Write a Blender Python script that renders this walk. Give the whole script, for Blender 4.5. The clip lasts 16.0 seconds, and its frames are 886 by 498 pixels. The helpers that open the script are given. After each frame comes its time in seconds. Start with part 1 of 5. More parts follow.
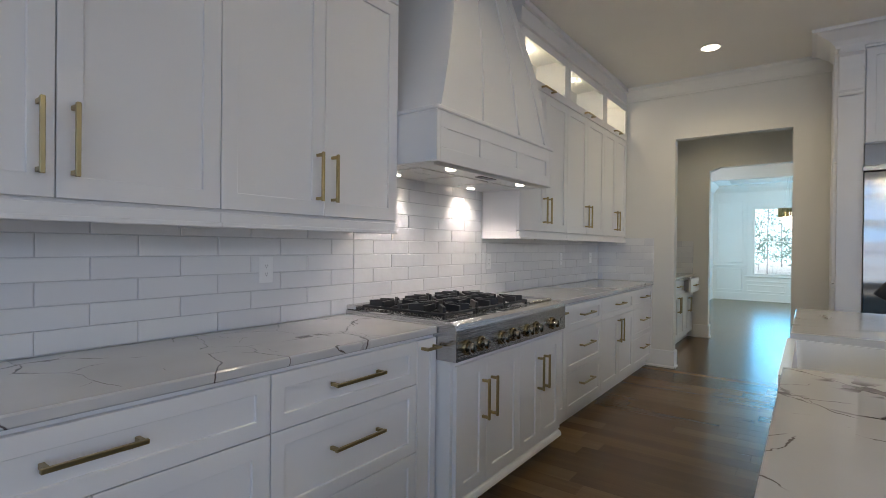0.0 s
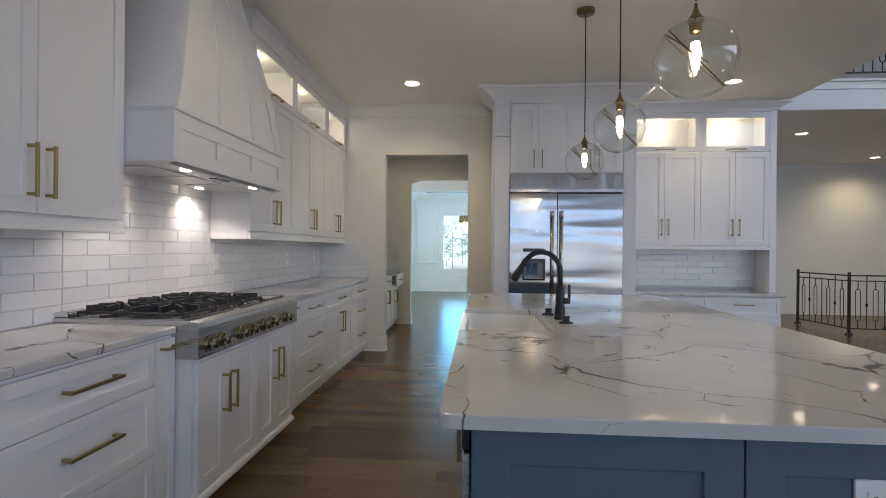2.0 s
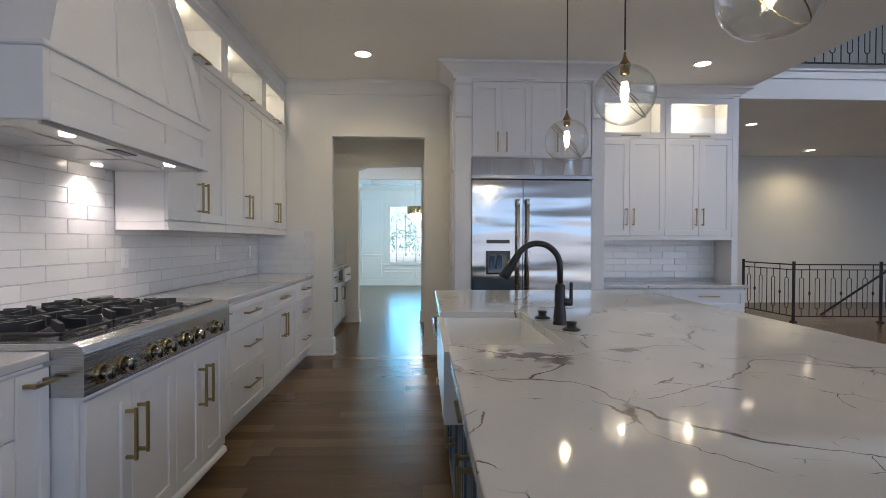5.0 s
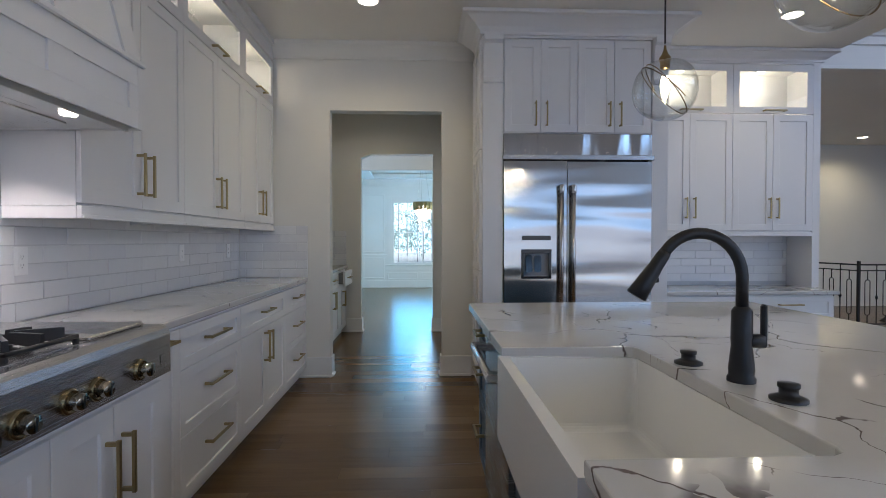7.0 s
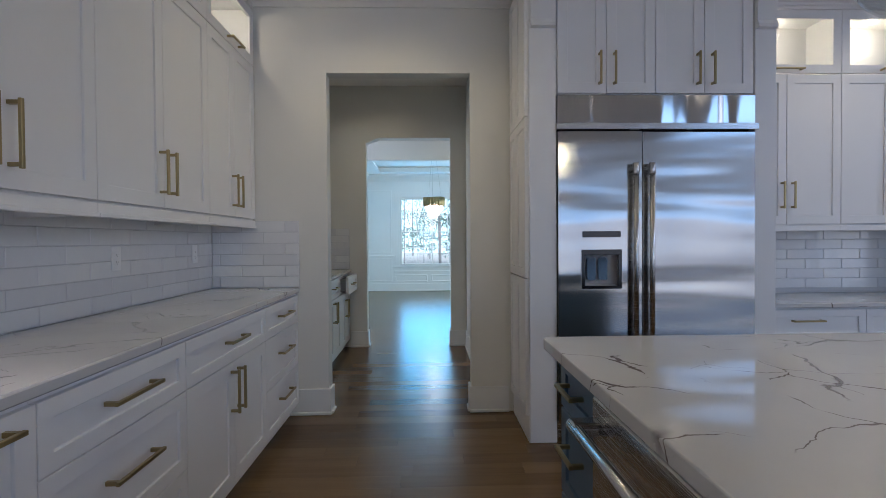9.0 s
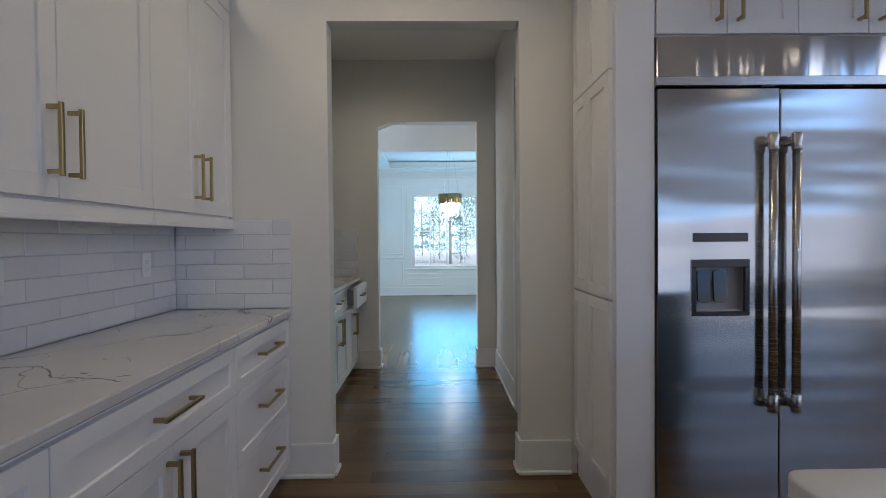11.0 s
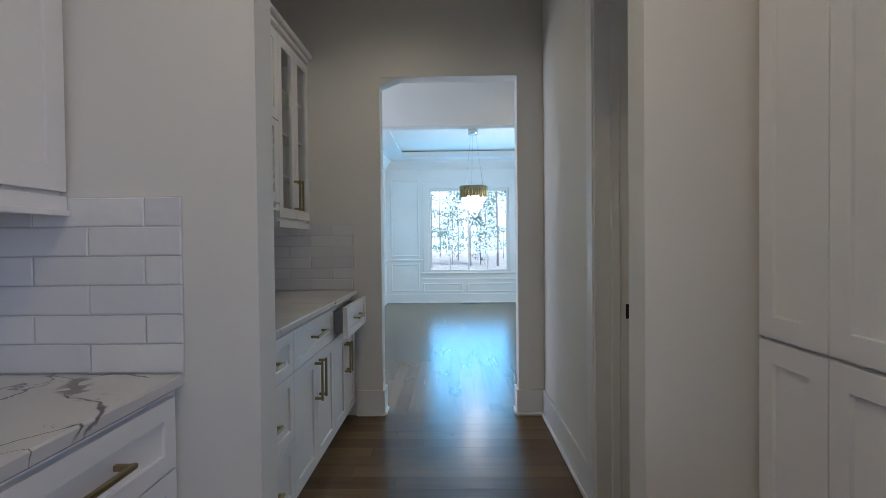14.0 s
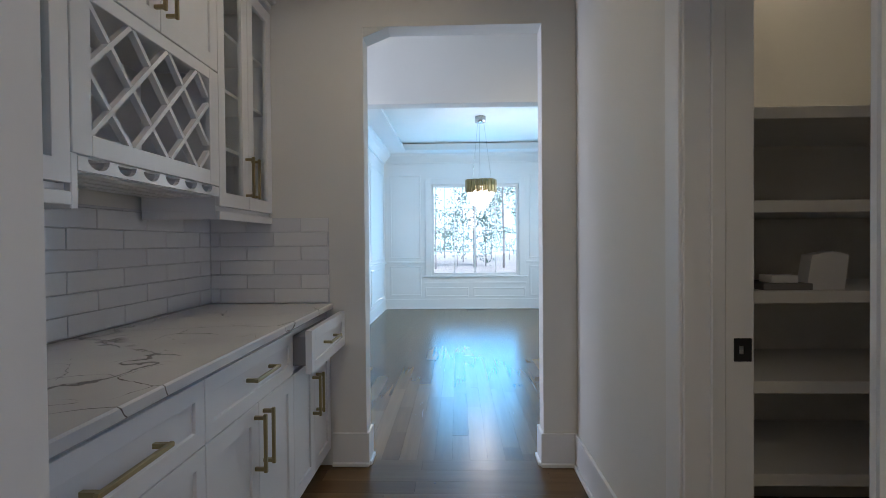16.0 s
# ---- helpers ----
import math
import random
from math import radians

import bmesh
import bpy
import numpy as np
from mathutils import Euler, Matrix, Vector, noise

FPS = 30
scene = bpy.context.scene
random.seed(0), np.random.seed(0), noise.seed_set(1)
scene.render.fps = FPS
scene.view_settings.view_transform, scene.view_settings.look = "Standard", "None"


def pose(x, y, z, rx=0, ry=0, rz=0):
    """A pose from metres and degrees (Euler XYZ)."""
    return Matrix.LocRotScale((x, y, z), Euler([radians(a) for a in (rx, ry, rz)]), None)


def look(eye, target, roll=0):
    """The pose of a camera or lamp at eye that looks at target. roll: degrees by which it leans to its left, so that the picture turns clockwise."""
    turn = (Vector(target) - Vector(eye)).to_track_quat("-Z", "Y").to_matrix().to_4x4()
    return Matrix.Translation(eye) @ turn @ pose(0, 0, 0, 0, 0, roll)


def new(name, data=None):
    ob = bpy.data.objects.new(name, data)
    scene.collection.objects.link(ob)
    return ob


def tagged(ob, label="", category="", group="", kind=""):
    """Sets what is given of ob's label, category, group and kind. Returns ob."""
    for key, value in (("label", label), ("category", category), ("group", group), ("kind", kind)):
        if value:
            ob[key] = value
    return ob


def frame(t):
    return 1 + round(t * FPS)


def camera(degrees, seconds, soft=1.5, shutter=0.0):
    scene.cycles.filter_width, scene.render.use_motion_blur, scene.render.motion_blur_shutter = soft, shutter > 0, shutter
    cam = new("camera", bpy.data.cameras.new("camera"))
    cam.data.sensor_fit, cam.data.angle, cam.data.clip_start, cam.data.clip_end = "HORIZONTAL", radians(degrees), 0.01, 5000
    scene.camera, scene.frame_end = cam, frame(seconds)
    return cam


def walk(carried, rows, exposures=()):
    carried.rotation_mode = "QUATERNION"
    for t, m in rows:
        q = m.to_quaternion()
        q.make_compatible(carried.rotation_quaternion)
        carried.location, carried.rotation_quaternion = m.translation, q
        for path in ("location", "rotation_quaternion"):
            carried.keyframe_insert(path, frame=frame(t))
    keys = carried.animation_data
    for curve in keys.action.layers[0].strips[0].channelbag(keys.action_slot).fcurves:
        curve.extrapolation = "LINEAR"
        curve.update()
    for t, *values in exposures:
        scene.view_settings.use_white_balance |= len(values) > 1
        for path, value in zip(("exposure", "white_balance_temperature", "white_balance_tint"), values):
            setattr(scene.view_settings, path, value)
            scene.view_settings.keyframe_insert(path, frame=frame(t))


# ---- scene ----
cam = camera(83.4, 16.0, soft=0.8)
PATH = [
    (0, (0.048, 0.27, 1.28), (-1.138, 1.881, 1.268), 0.6),
    (0.5, (0.099, 0.178, 1.28), (-0.792, 1.969, 1.272), 0.8),
    (1, (0.135, 0.062, 1.284), (-0.44, 1.978, 1.278), 0.7),
    (1.5, (0.116, -0.011, 1.282), (-0.24, 1.957, 1.28), 0.5),
    (2, (0.079, -0.104, 1.28), (-0.073, 1.89, 1.279), 0.5),
    (2.5, (0.047, -0.167, 1.274), (0.043, 1.833, 1.27), 0.4),
    (3, (0.021, -0.179, 1.27), (0.085, 1.82, 1.262), 0.3),
    (3.5, (-0.004, -0.139, 1.271), (0.079, 1.859, 1.255), 0.3),
    (4, (-0.027, -0.004, 1.276), (0.054, 1.994, 1.249), 0.3),
    (6.5, (-0.224, 1.167, 1.258), (-0.139, 3.165, 1.226), -0.1),
    (7, (-0.261, 1.408, 1.248), (-0.18, 3.406, 1.216), 0.0),
    (7.5, (-0.316, 1.669, 1.255), (-0.244, 3.668, 1.225), -0.0),
    (8, (-0.322, 1.919, 1.245), (-0.255, 3.918, 1.213), -0.2),
    (8.5, (-0.327, 2.174, 1.243), (-0.265, 4.173, 1.211), -0.4),
    (9, (-0.397, 2.419, 1.242), (-0.335, 4.417, 1.208), -0.4),
    (11.5, (-0.542, 3.557, 1.277), (-0.523, 5.556, 1.24), -0.5),
    (12, (-0.543, 3.792, 1.261), (-0.533, 5.791, 1.225), -0.5),
    (12.5, (-0.541, 4.028, 1.27), (-0.542, 6.028, 1.234), -0.6),
    (13, (-0.569, 4.251, 1.26), (-0.585, 6.251, 1.227), -0.6),
    (13.5, (-0.601, 4.467, 1.266), (-0.633, 6.467, 1.234), -0.5),
    (14, (-0.588, 4.682, 1.262), (-0.63, 6.681, 1.229), -0.6),
    (14.5, (-0.568, 4.92, 1.266), (-0.613, 6.919, 1.234), -0.7),
    (15, (-0.585, 5.129, 1.257), (-0.637, 7.128, 1.226), -0.5),
    (15.5, (-0.603, 5.325, 1.258), (-0.661, 7.324, 1.229), -0.5),
    (16, (-0.59, 5.51, 1.247), (-0.651, 7.509, 1.219), -0.5),
]
walk(cam, [(t, look(eye, target, roll)) for t, eye, target, roll in PATH],
     [(0.0, -0.15, 6370, 13), (4.0, -0.12, 6380, 16), (6.5, -0.29, 5960, 15), (9.0, -0.42, 5780, 16), (12.0, -0.38, 5930, 18), (14.0, -0.33, 5760, 19), (15.4, -0.28, 5760, 20), (16.0, -0.22, 5800, 22)])

# ---------------------------------------------------------------- light
world = bpy.data.worlds.new("sky")
scene.world = world
world.use_nodes = True
wt = world.node_tree
sky = wt.nodes.new("ShaderNodeTexSky")
sky.sky_type, sky.sun_disc = "NISHITA", False
sky.sun_elevation, sky.sun_rotation = radians(47), radians(153)
wt.nodes["Background"].inputs["Strength"].default_value = 0.15
wt.links.new(sky.outputs[0], wt.nodes["Background"].inputs["Color"])
sun = new("sun", bpy.data.lights.new("sun", "SUN"))
sun.data.energy, sun.data.angle, sun.data.color = 5.0, radians(0.5), (1.0, 0.95, 0.88)
sun.matrix_world = look((10, -20, 24), (0, 0, 0))


def area(name, m, w, h, watts, color):
    lamp = new(name, bpy.data.lights.new(name, "AREA"))
    lamp.data.shape, lamp.data.size, lamp.data.size_y = "RECTANGLE", w, h
    lamp.data.energy, lamp.data.color = watts, color
    lamp.matrix_world = m
    return lamp


def spot(name, at, watts, color, angle=120, blend=0.6, radius=0.05):
    lamp = new(name, bpy.data.lights.new(name, "SPOT"))
    lamp.data.energy, lamp.data.color, lamp.data.spot_size, lamp.data.spot_blend = watts, color, radians(angle), blend
    lamp.data.shadow_soft_size = radius
    lamp.location = at
    return lamp


def point(name, at, watts, color, radius=0.03):
    lamp = new(name, bpy.data.lights.new(name, "POINT"))
    lamp.data.energy, lamp.data.color, lamp.data.shadow_soft_size = watts, color, radius
    lamp.location = at
    return lamp


WARM = (1.0, 0.83, 0.48)
# daylight in the window openings behind the camera and in the dining room
area("daylight_doors_sky", pose(4.6, -4.95, 1.93, 90, 0, 0), 11.0, 0.76, 54, (0.02, 0.40, 1.0))
area("daylight_doors_ground", pose(4.6, -4.95, 0.93, 90, 0, 0), 11.0, 1.34, 22, (0.56, 0.72, 1.0))
# next three: unseen sources, added as fill light from the right and upper back
area("daylight_fill_right_low", pose(10.95, -1.4, 1.2, 0, 90, 0), 1.9, 5.2, 46, (0.72, 0.84, 1.0))
area("daylight_fill_right_high", pose(10.95, 0.0, 4.5, 0, 90, 0), 2.0, 8.6, 128, (0.82, 0.85, 1.0))
area("daylight_fill_back_high", pose(7.4, -4.95, 4.8, 90, 0, 0), 6.2, 1.4, 76, (0.25, 0.56, 1.0))
area("daylight_dining", pose(-0.275, 14.72, 1.47, -90, 0, 0), 1.55, 1.6, 54, (0.04, 0.54, 1.0))
area("daylight_dining_side", pose(1.34, 12.5, 1.47, 0, 90, 0), 1.6, 1.7, 52, (0.80, 1.0, 0.94))
area("daylight_foyer", pose(-3.08, 9.1, 1.4, 0, -90, 0), 2.0, 1.1, 42, (0.80, 0.90, 1.0))

# ---------------------------------------------------------------- materials


def material(name, color, rough=0.5, metal=0.0, spec=0.5):
    m = bpy.data.materials.new(name)
    m.use_nodes = True
    b = m.node_tree.nodes["Principled BSDF"]
    b.inputs["Base Color"].default_value = (*color, 1)
    b.inputs["Roughness"].default_value = rough
    b.inputs["Metallic"].default_value = metal
    b.inputs["Specular IOR Level"].default_value = spec
    return m, m.node_tree, b


def add(nt, kind, **inputs):
    n = nt.nodes.new("ShaderNode" + kind)
    for k, v in inputs.items():
        n.inputs[k.replace("_", " ")].default_value = v
    return n


def coords(nt, scale=(1, 1, 1), rot=(0, 0, 0), kind="Object"):
    c, mp = nt.nodes.new("ShaderNodeTexCoord"), nt.nodes.new("ShaderNodeMapping")
    mp.inputs["Scale"].default_value, mp.inputs["Rotation"].default_value = scale, rot
    nt.links.new(c.outputs[kind], mp.inputs["Vector"])
    return mp.outputs["Vector"]


def world_coords(nt, scale=(1, 1, 1)):
    c, mp = nt.nodes.new("ShaderNodeNewGeometry"), nt.nodes.new("ShaderNodeMapping")
    mp.inputs["Scale"].default_value = scale
    nt.links.new(c.outputs["Position"], mp.inputs["Vector"])
    return mp.outputs["Vector"]


def ramp(nt, fac, stops):
    r = nt.nodes.new("ShaderNodeValToRGB")
    el = r.color_ramp.elements
    while len(el) < len(stops):
        el.new(0.5)
    for e, (p, c) in zip(el, stops):
        e.position, e.color = p, (*c, 1) if len(c) == 3 else c
    nt.links.new(fac, r.inputs["Fac"])
    return r.outputs["Color"]


def mix(nt, fac, a, b, blend="MIX"):
    n = nt.nodes.new("ShaderNodeMix")
    n.data_type, n.blend_type = "RGBA", blend
    for sock, v in ((n.inputs[0], fac), (n.inputs[6], a), (n.inputs[7], b)):
        if hasattr(v, "is_linked"):
            nt.links.new(v, sock)
        elif isinstance(v, tuple):
            sock.default_value = (*v, 1)
        else:
            sock.default_value = v
    return n.outputs[2]


def bump(nt, b, height, strength=0.2, distance=0.002):
    n = add(nt, "Bump", Strength=strength, Distance=distance)
    nt.links.new(height, n.inputs["Height"])
    nt.links.new(n.outputs[0], b.inputs["Normal"])


def painted(name, color, rough, grain=60.0, strength=0.08, mottling=0.05, spec=0.5):
    """Paint with a slight roller texture, faint mottling and uneven gloss."""
    m, nt, b = material(name, color, rough, 0, spec)
    v = world_coords(nt)
    big = add(nt, "TexNoise", Scale=1.3, Detail=4.0)
    fine = add(nt, "TexNoise", Scale=grain, Detail=3.0)
    nt.links.new(v, big.inputs["Vector"]), nt.links.new(v, fine.inputs["Vector"])
    dark = tuple(c * (1 - mottling) for c in color)
    light = tuple(min(1, c * (1 + mottling * 0.5)) for c in color)
    col = ramp(nt, big.outputs["Fac"], [(0.3, dark), (0.7, light)])
    nt.links.new(col, b.inputs["Base Color"])
    r = ramp(nt, big.outputs["Fac"], [(0.3, (rough * 0.9,) * 3), (0.75, (min(1, rough * 1.12),) * 3)])
    nt.links.new(r, b.inputs["Roughness"])
    bump(nt, b, fine.outputs["Fac"], strength, 0.001)
    return m


CABINET = painted("white_cabinet_paint", (0.80, 0.795, 0.80), 0.38, 90, 0.05, 0.025)
WALL = painted("warm_white_wall_paint", (0.76, 0.745, 0.70), 0.75, 140, 0.12, 0.035)
CEILING = painted("ceiling_paint", (0.86, 0.845, 0.805), 0.9, 120, 0.12, 0.03)
TRIM = painted("white_trim_paint", (0.80, 0.80, 0.79), 0.42, 80, 0.05, 0.03)
BLUE = painted("blue_grey_cabinet_paint", (0.088, 0.136, 0.192), 0.42, 90, 0.06, 0.05)
DARK_IN = painted("shadow_gap", (0.25, 0.25, 0.26), 0.8)
PLASTIC = painted("white_plastic", (0.82, 0.82, 0.82), 0.3, 200, 0.02, 0.01)
PORCELAIN = painted("white_fireclay", (0.86, 0.86, 0.85), 0.12, 8, 0.05, 0.02)


def quartz():
    """White quartz with thin angular grey-brown veins that break off, and shards of grey where they meet."""
    m, nt, b = material("veined_quartz", (0.8, 0.79, 0.77), 0.06)
    v = world_coords(nt)

    def shifted(vec, scale, amount, detail):
        n = add(nt, "TexNoise", Scale=scale, Detail=detail, Roughness=0.6)
        nt.links.new(v, n.inputs["Vector"])
        vm = nt.nodes.new("ShaderNodeVectorMath")
        vm.operation = "MULTIPLY_ADD"
        nt.links.new(n.outputs["Color"], vm.inputs[0])
        vm.inputs[1].default_value = (amount, amount, amount)
        nt.links.new(vec, vm.inputs[2])
        return vm.outputs[0]

    def times(a_, b_):
        n = nt.nodes.new("ShaderNodeMath")
        n.operation = "MULTIPLY"
        nt.links.new(a_, n.inputs[0])
        if hasattr(b_, "is_linked"):
            nt.links.new(b_, n.inputs[1])
        else:
            n.inputs[1].default_value = b_
        return n.outputs[0]

    def noise_mask(scale, lo, hi, detail=3.0):
        n = add(nt, "TexNoise", Scale=scale, Detail=detail)
        nt.links.new(v, n.inputs["Vector"])
        return ramp(nt, n.outputs["Fac"], [(lo, (0, 0, 0)), (hi, (1, 1, 1))])

    path = shifted(shifted(v, 1.7, 0.42, 2.0), 13.0, 0.045, 3.0)
    base = add(nt, "TexNoise", Scale=2.0, Detail=5.0)
    nt.links.new(v, base.inputs["Vector"])
    col = ramp(nt, base.outputs["Fac"], [(0.3, (0.55, 0.545, 0.545)), (0.65, (0.63, 0.625, 0.62))])
    thick = add(nt, "TexNoise", Scale=7.0, Detail=2.0)
    nt.links.new(v, thick.inputs["Vector"])
    swell = ramp(nt, thick.outputs["Fac"], [(0.30, (3.2,) * 3), (0.68, (0.55,) * 3)])
    for scale, width, lo, hi, tint in ((1.5, 0.0088, 0.45, 0.49, (0.13, 0.105, 0.10)), (2.9, 0.0080, 0.51, 0.54, (0.17, 0.145, 0.135)), (5.2, 0.0075, 0.60, 0.625, (0.25, 0.225, 0.215))):
        vo = add(nt, "TexVoronoi", Scale=scale)
        vo.feature = "DISTANCE_TO_EDGE"
        nt.links.new(path, vo.inputs["Vector"])
        line = ramp(nt, times(vo.outputs["Distance"], swell), [(width * 0.6, (1, 1, 1)), (width, (0, 0, 0))])
        both = mix(nt, 1.0, line, noise_mask(scale * 0.9 + 0.9, lo, hi), "MULTIPLY")
        col = mix(nt, both, col, tint)
    # shards that fill the stone beside a thick vein
    near = add(nt, "TexVoronoi", Scale=1.5)
    near.feature = "DISTANCE_TO_EDGE"
    nt.links.new(path, near.inputs["Vector"])
    close = ramp(nt, near.outputs["Distance"], [(0.03, (1, 1, 1)), (0.075, (0, 0, 0))])
    shard = add(nt, "TexVoronoi", Scale=24.0)
    nt.links.new(shifted(v, 6.0, 0.10, 3.0), shard.inputs["Vector"])
    some = ramp(nt, shard.outputs["Color"], [(0.45, (0, 0, 0)), (0.50, (1, 1, 1))])
    bloom = mix(nt, 1.0, mix(nt, 1.0, close, some, "MULTIPLY"), noise_mask(2.3, 0.63, 0.66), "MULTIPLY")
    col = mix(nt, bloom, col, (0.22, 0.20, 0.20))
    nt.links.new(col, b.inputs["Base Color"])
    return m


QUARTZ = quartz()


def tile_mat():
    m, nt, b = material("glazed_white_tile", (0.78, 0.78, 0.79), 0.08, 0, 0.7)
    info = nt.nodes.new("ShaderNodeObjectInfo")
    col = ramp(nt, info.outputs["Random"], [(0.0, (0.74, 0.74, 0.76)), (1.0, (0.82, 0.82, 0.82))])
    nt.links.new(col, b.inputs["Base Color"])
    n = add(nt, "TexNoise", Scale=11.0, Detail=2.0)
    nt.links.new(world_coords(nt), n.inputs["Vector"])
    bump(nt, b, n.outputs["Fac"], 0.5, 0.008)
    return m


TILE = tile_mat()
GROUT = painted("grey_grout", (0.58, 0.58, 0.60), 0.9, 200, 0.2, 0.06)


def metal_mat(name, color, rough, stretch, wave=0.0, run=(0.5, 0.5, 5.0)):
    m, nt, b = material(name, color, rough, 1.0)
    n = add(nt, "TexNoise", Scale=1.0, Detail=5.0)
    nt.links.new(world_coords(nt, stretch), n.inputs["Vector"])
    r = ramp(nt, n.outputs["Fac"], [(0.3, (rough * 0.9,) * 3), (0.7, (rough * 1.1,) * 3)])
    nt.links.new(r, b.inputs["Roughness"])
    if wave:
        w = add(nt, "TexNoise", Scale=1.0, Detail=1.0)
        nt.links.new(world_coords(nt, run), w.inputs["Vector"])
        bump(nt, b, w.outputs["Fac"], wave, 0.05)
    return m


STEEL = metal_mat("brushed_stainless_steel", (0.55, 0.54, 0.53), 0.26, (3, 3, 900))
FRIDGE_STEEL = metal_mat("fridge_stainless_steel", (0.46, 0.455, 0.45), 0.15, (350, 350, 2), 0.32)
GRILLE_STEEL = metal_mat("fridge_grille_steel", (0.55, 0.54, 0.53), 0.13, (350, 350, 2), 0.6, (7.0, 0.5, 0.4))
# lighter copy of the steel, for light bounced up under the hood
INSERT_STEEL = metal_mat("bounce_lit_hood_steel", (0.74, 0.73, 0.72), 0.30, (90, 2, 90))
BRONZE = metal_mat("aged_bronze", (0.22, 0.16, 0.08), 0.34, (90, 90, 90))
KNOB_BRASS = metal_mat("dull_knob_brass", (0.27, 0.215, 0.12), 0.26, (90, 90, 90))
KNOB_STEEL = metal_mat("dark_polished_knob", (0.30, 0.27, 0.22), 0.14, (90, 90, 90))
BRASS = metal_mat("brushed_brass", (0.37, 0.295, 0.15), 0.32, (90, 90, 90))
BLACK_METAL = painted("matte_black_metal", (0.012, 0.012, 0.014), 0.38, 150, 0.06, 0.2)
CAST_IRON = painted("cast_iron", (0.022, 0.022, 0.025), 0.6, 260, 0.3, 0.3)
IRON = painted("black_wrought_iron", (0.015, 0.015, 0.016), 0.5, 120, 0.1, 0.2)
BLACK_GLOSS = painted("black_gloss_plastic", (0.012, 0.012, 0.016), 0.12, 50, 0.0, 0.2)


def pane_mat(name="window_glass", power=4.0, gain=0.7, least=0.035):
    """Thin flat glass: clear, with a mirror share that grows at a slant."""
    m = bpy.data.materials.new(name)
    m.use_nodes = True
    nt = m.node_tree
    nt.nodes.clear()
    out, mx = nt.nodes.new("ShaderNodeOutputMaterial"), nt.nodes.new("ShaderNodeMixShader")
    tr, gl, lw = nt.nodes.new("ShaderNodeBsdfTransparent"), nt.nodes.new("ShaderNodeBsdfGlossy"), nt.nodes.new("ShaderNodeLayerWeight")
    lw.inputs["Blend"].default_value = 0.5
    pw, fr = nt.nodes.new("ShaderNodeMath"), nt.nodes.new("ShaderNodeMath")
    pw.operation, fr.operation = "POWER", "MULTIPLY_ADD"
    pw.inputs[1].default_value, fr.inputs[1].default_value, fr.inputs[2].default_value = power, gain, least
    nt.links.new(lw.outputs["Facing"], pw.inputs[0]), nt.links.new(pw.outputs[0], fr.inputs[0])
    gl.inputs["Roughness"].default_value = 0.02
    tr.inputs["Color"].default_value = (0.96, 0.98, 0.98, 1)
    nt.links.new(fr.outputs[0], mx.inputs[0]), nt.links.new(tr.outputs[0], mx.inputs[1]), nt.links.new(gl.outputs[0], mx.inputs[2])
    nt.links.new(mx.outputs[0], out.inputs[0])
    return m


PANE = pane_mat()


def glow(name, color, strength):
    m, nt, b = material(name, color, 0.5)
    b.inputs["Emission Color"].default_value = (*color, 1)
    b.inputs["Emission Strength"].default_value = strength
    return m


LAMP_GLOW = glow("lit_lamp", (1.0, 0.86, 0.66), 12)
FILAMENT = glow("lit_filament_bulb", (1.0, 0.80, 0.50), 45)


def wood(name, stretch):
    """Oak boards: each board its own tone, with grain along it."""
    m, nt, b = material(name, (0.25, 0.16, 0.1), 0.26, 0, 0.30)
    geo, info = nt.nodes.new("ShaderNodeNewGeometry"), nt.nodes.new("ShaderNodeObjectInfo")
    total, own = nt.nodes.new("ShaderNodeMath"), nt.nodes.new("ShaderNodeMath")
    own.operation = "FRACT"
    nt.links.new(geo.outputs["Random Per Island"], total.inputs[0])
    nt.links.new(info.outputs["Random"], total.inputs[1])
    nt.links.new(total.outputs[0], own.inputs[0])
    tone = ramp(nt, own.outputs[0], [(0.0, (0.098, 0.055, 0.023)), (0.5, (0.140, 0.083, 0.036)), (1.0, (0.176, 0.108, 0.049))])
    rnd = nt.nodes.new("ShaderNodeMath")
    rnd.operation = "MULTIPLY"
    rnd.inputs[1].default_value = 37.0
    nt.links.new(own.outputs[0], rnd.inputs[0])
    vm = nt.nodes.new("ShaderNodeVectorMath")
    nt.links.new(world_coords(nt, stretch), vm.inputs[0])
    nt.links.new(rnd.outputs[0], vm.inputs[1])
    grain = add(nt, "TexNoise", Scale=1.0, Detail=6.0, Roughness=0.65, Distortion=0.6)
    nt.links.new(vm.outputs[0], grain.inputs["Vector"])
    g = ramp(nt, grain.outputs["Fac"], [(0.28, (0.80, 0.79, 0.78)), (0.66, (1.08, 1.08, 1.07))])
    nt.links.new(mix(nt, 1.0, tone, g, "MULTIPLY"), b.inputs["Base Color"])
    r = ramp(nt, grain.outputs["Fac"], [(0.3, (0.275,) * 3), (0.7, (0.235,) * 3)])
    nt.links.new(r, b.inputs["Roughness"])
    bump(nt, b, grain.outputs["Fac"], 0.025, 0.001)
    return m


WOOD = wood("stained_oak_floor", (1.1, 20, 1))
WOOD_LONG = wood("stained_oak_floor_lengthwise", (20, 1.1, 1))

# ---------------------------------------------------------------- mesh helpers


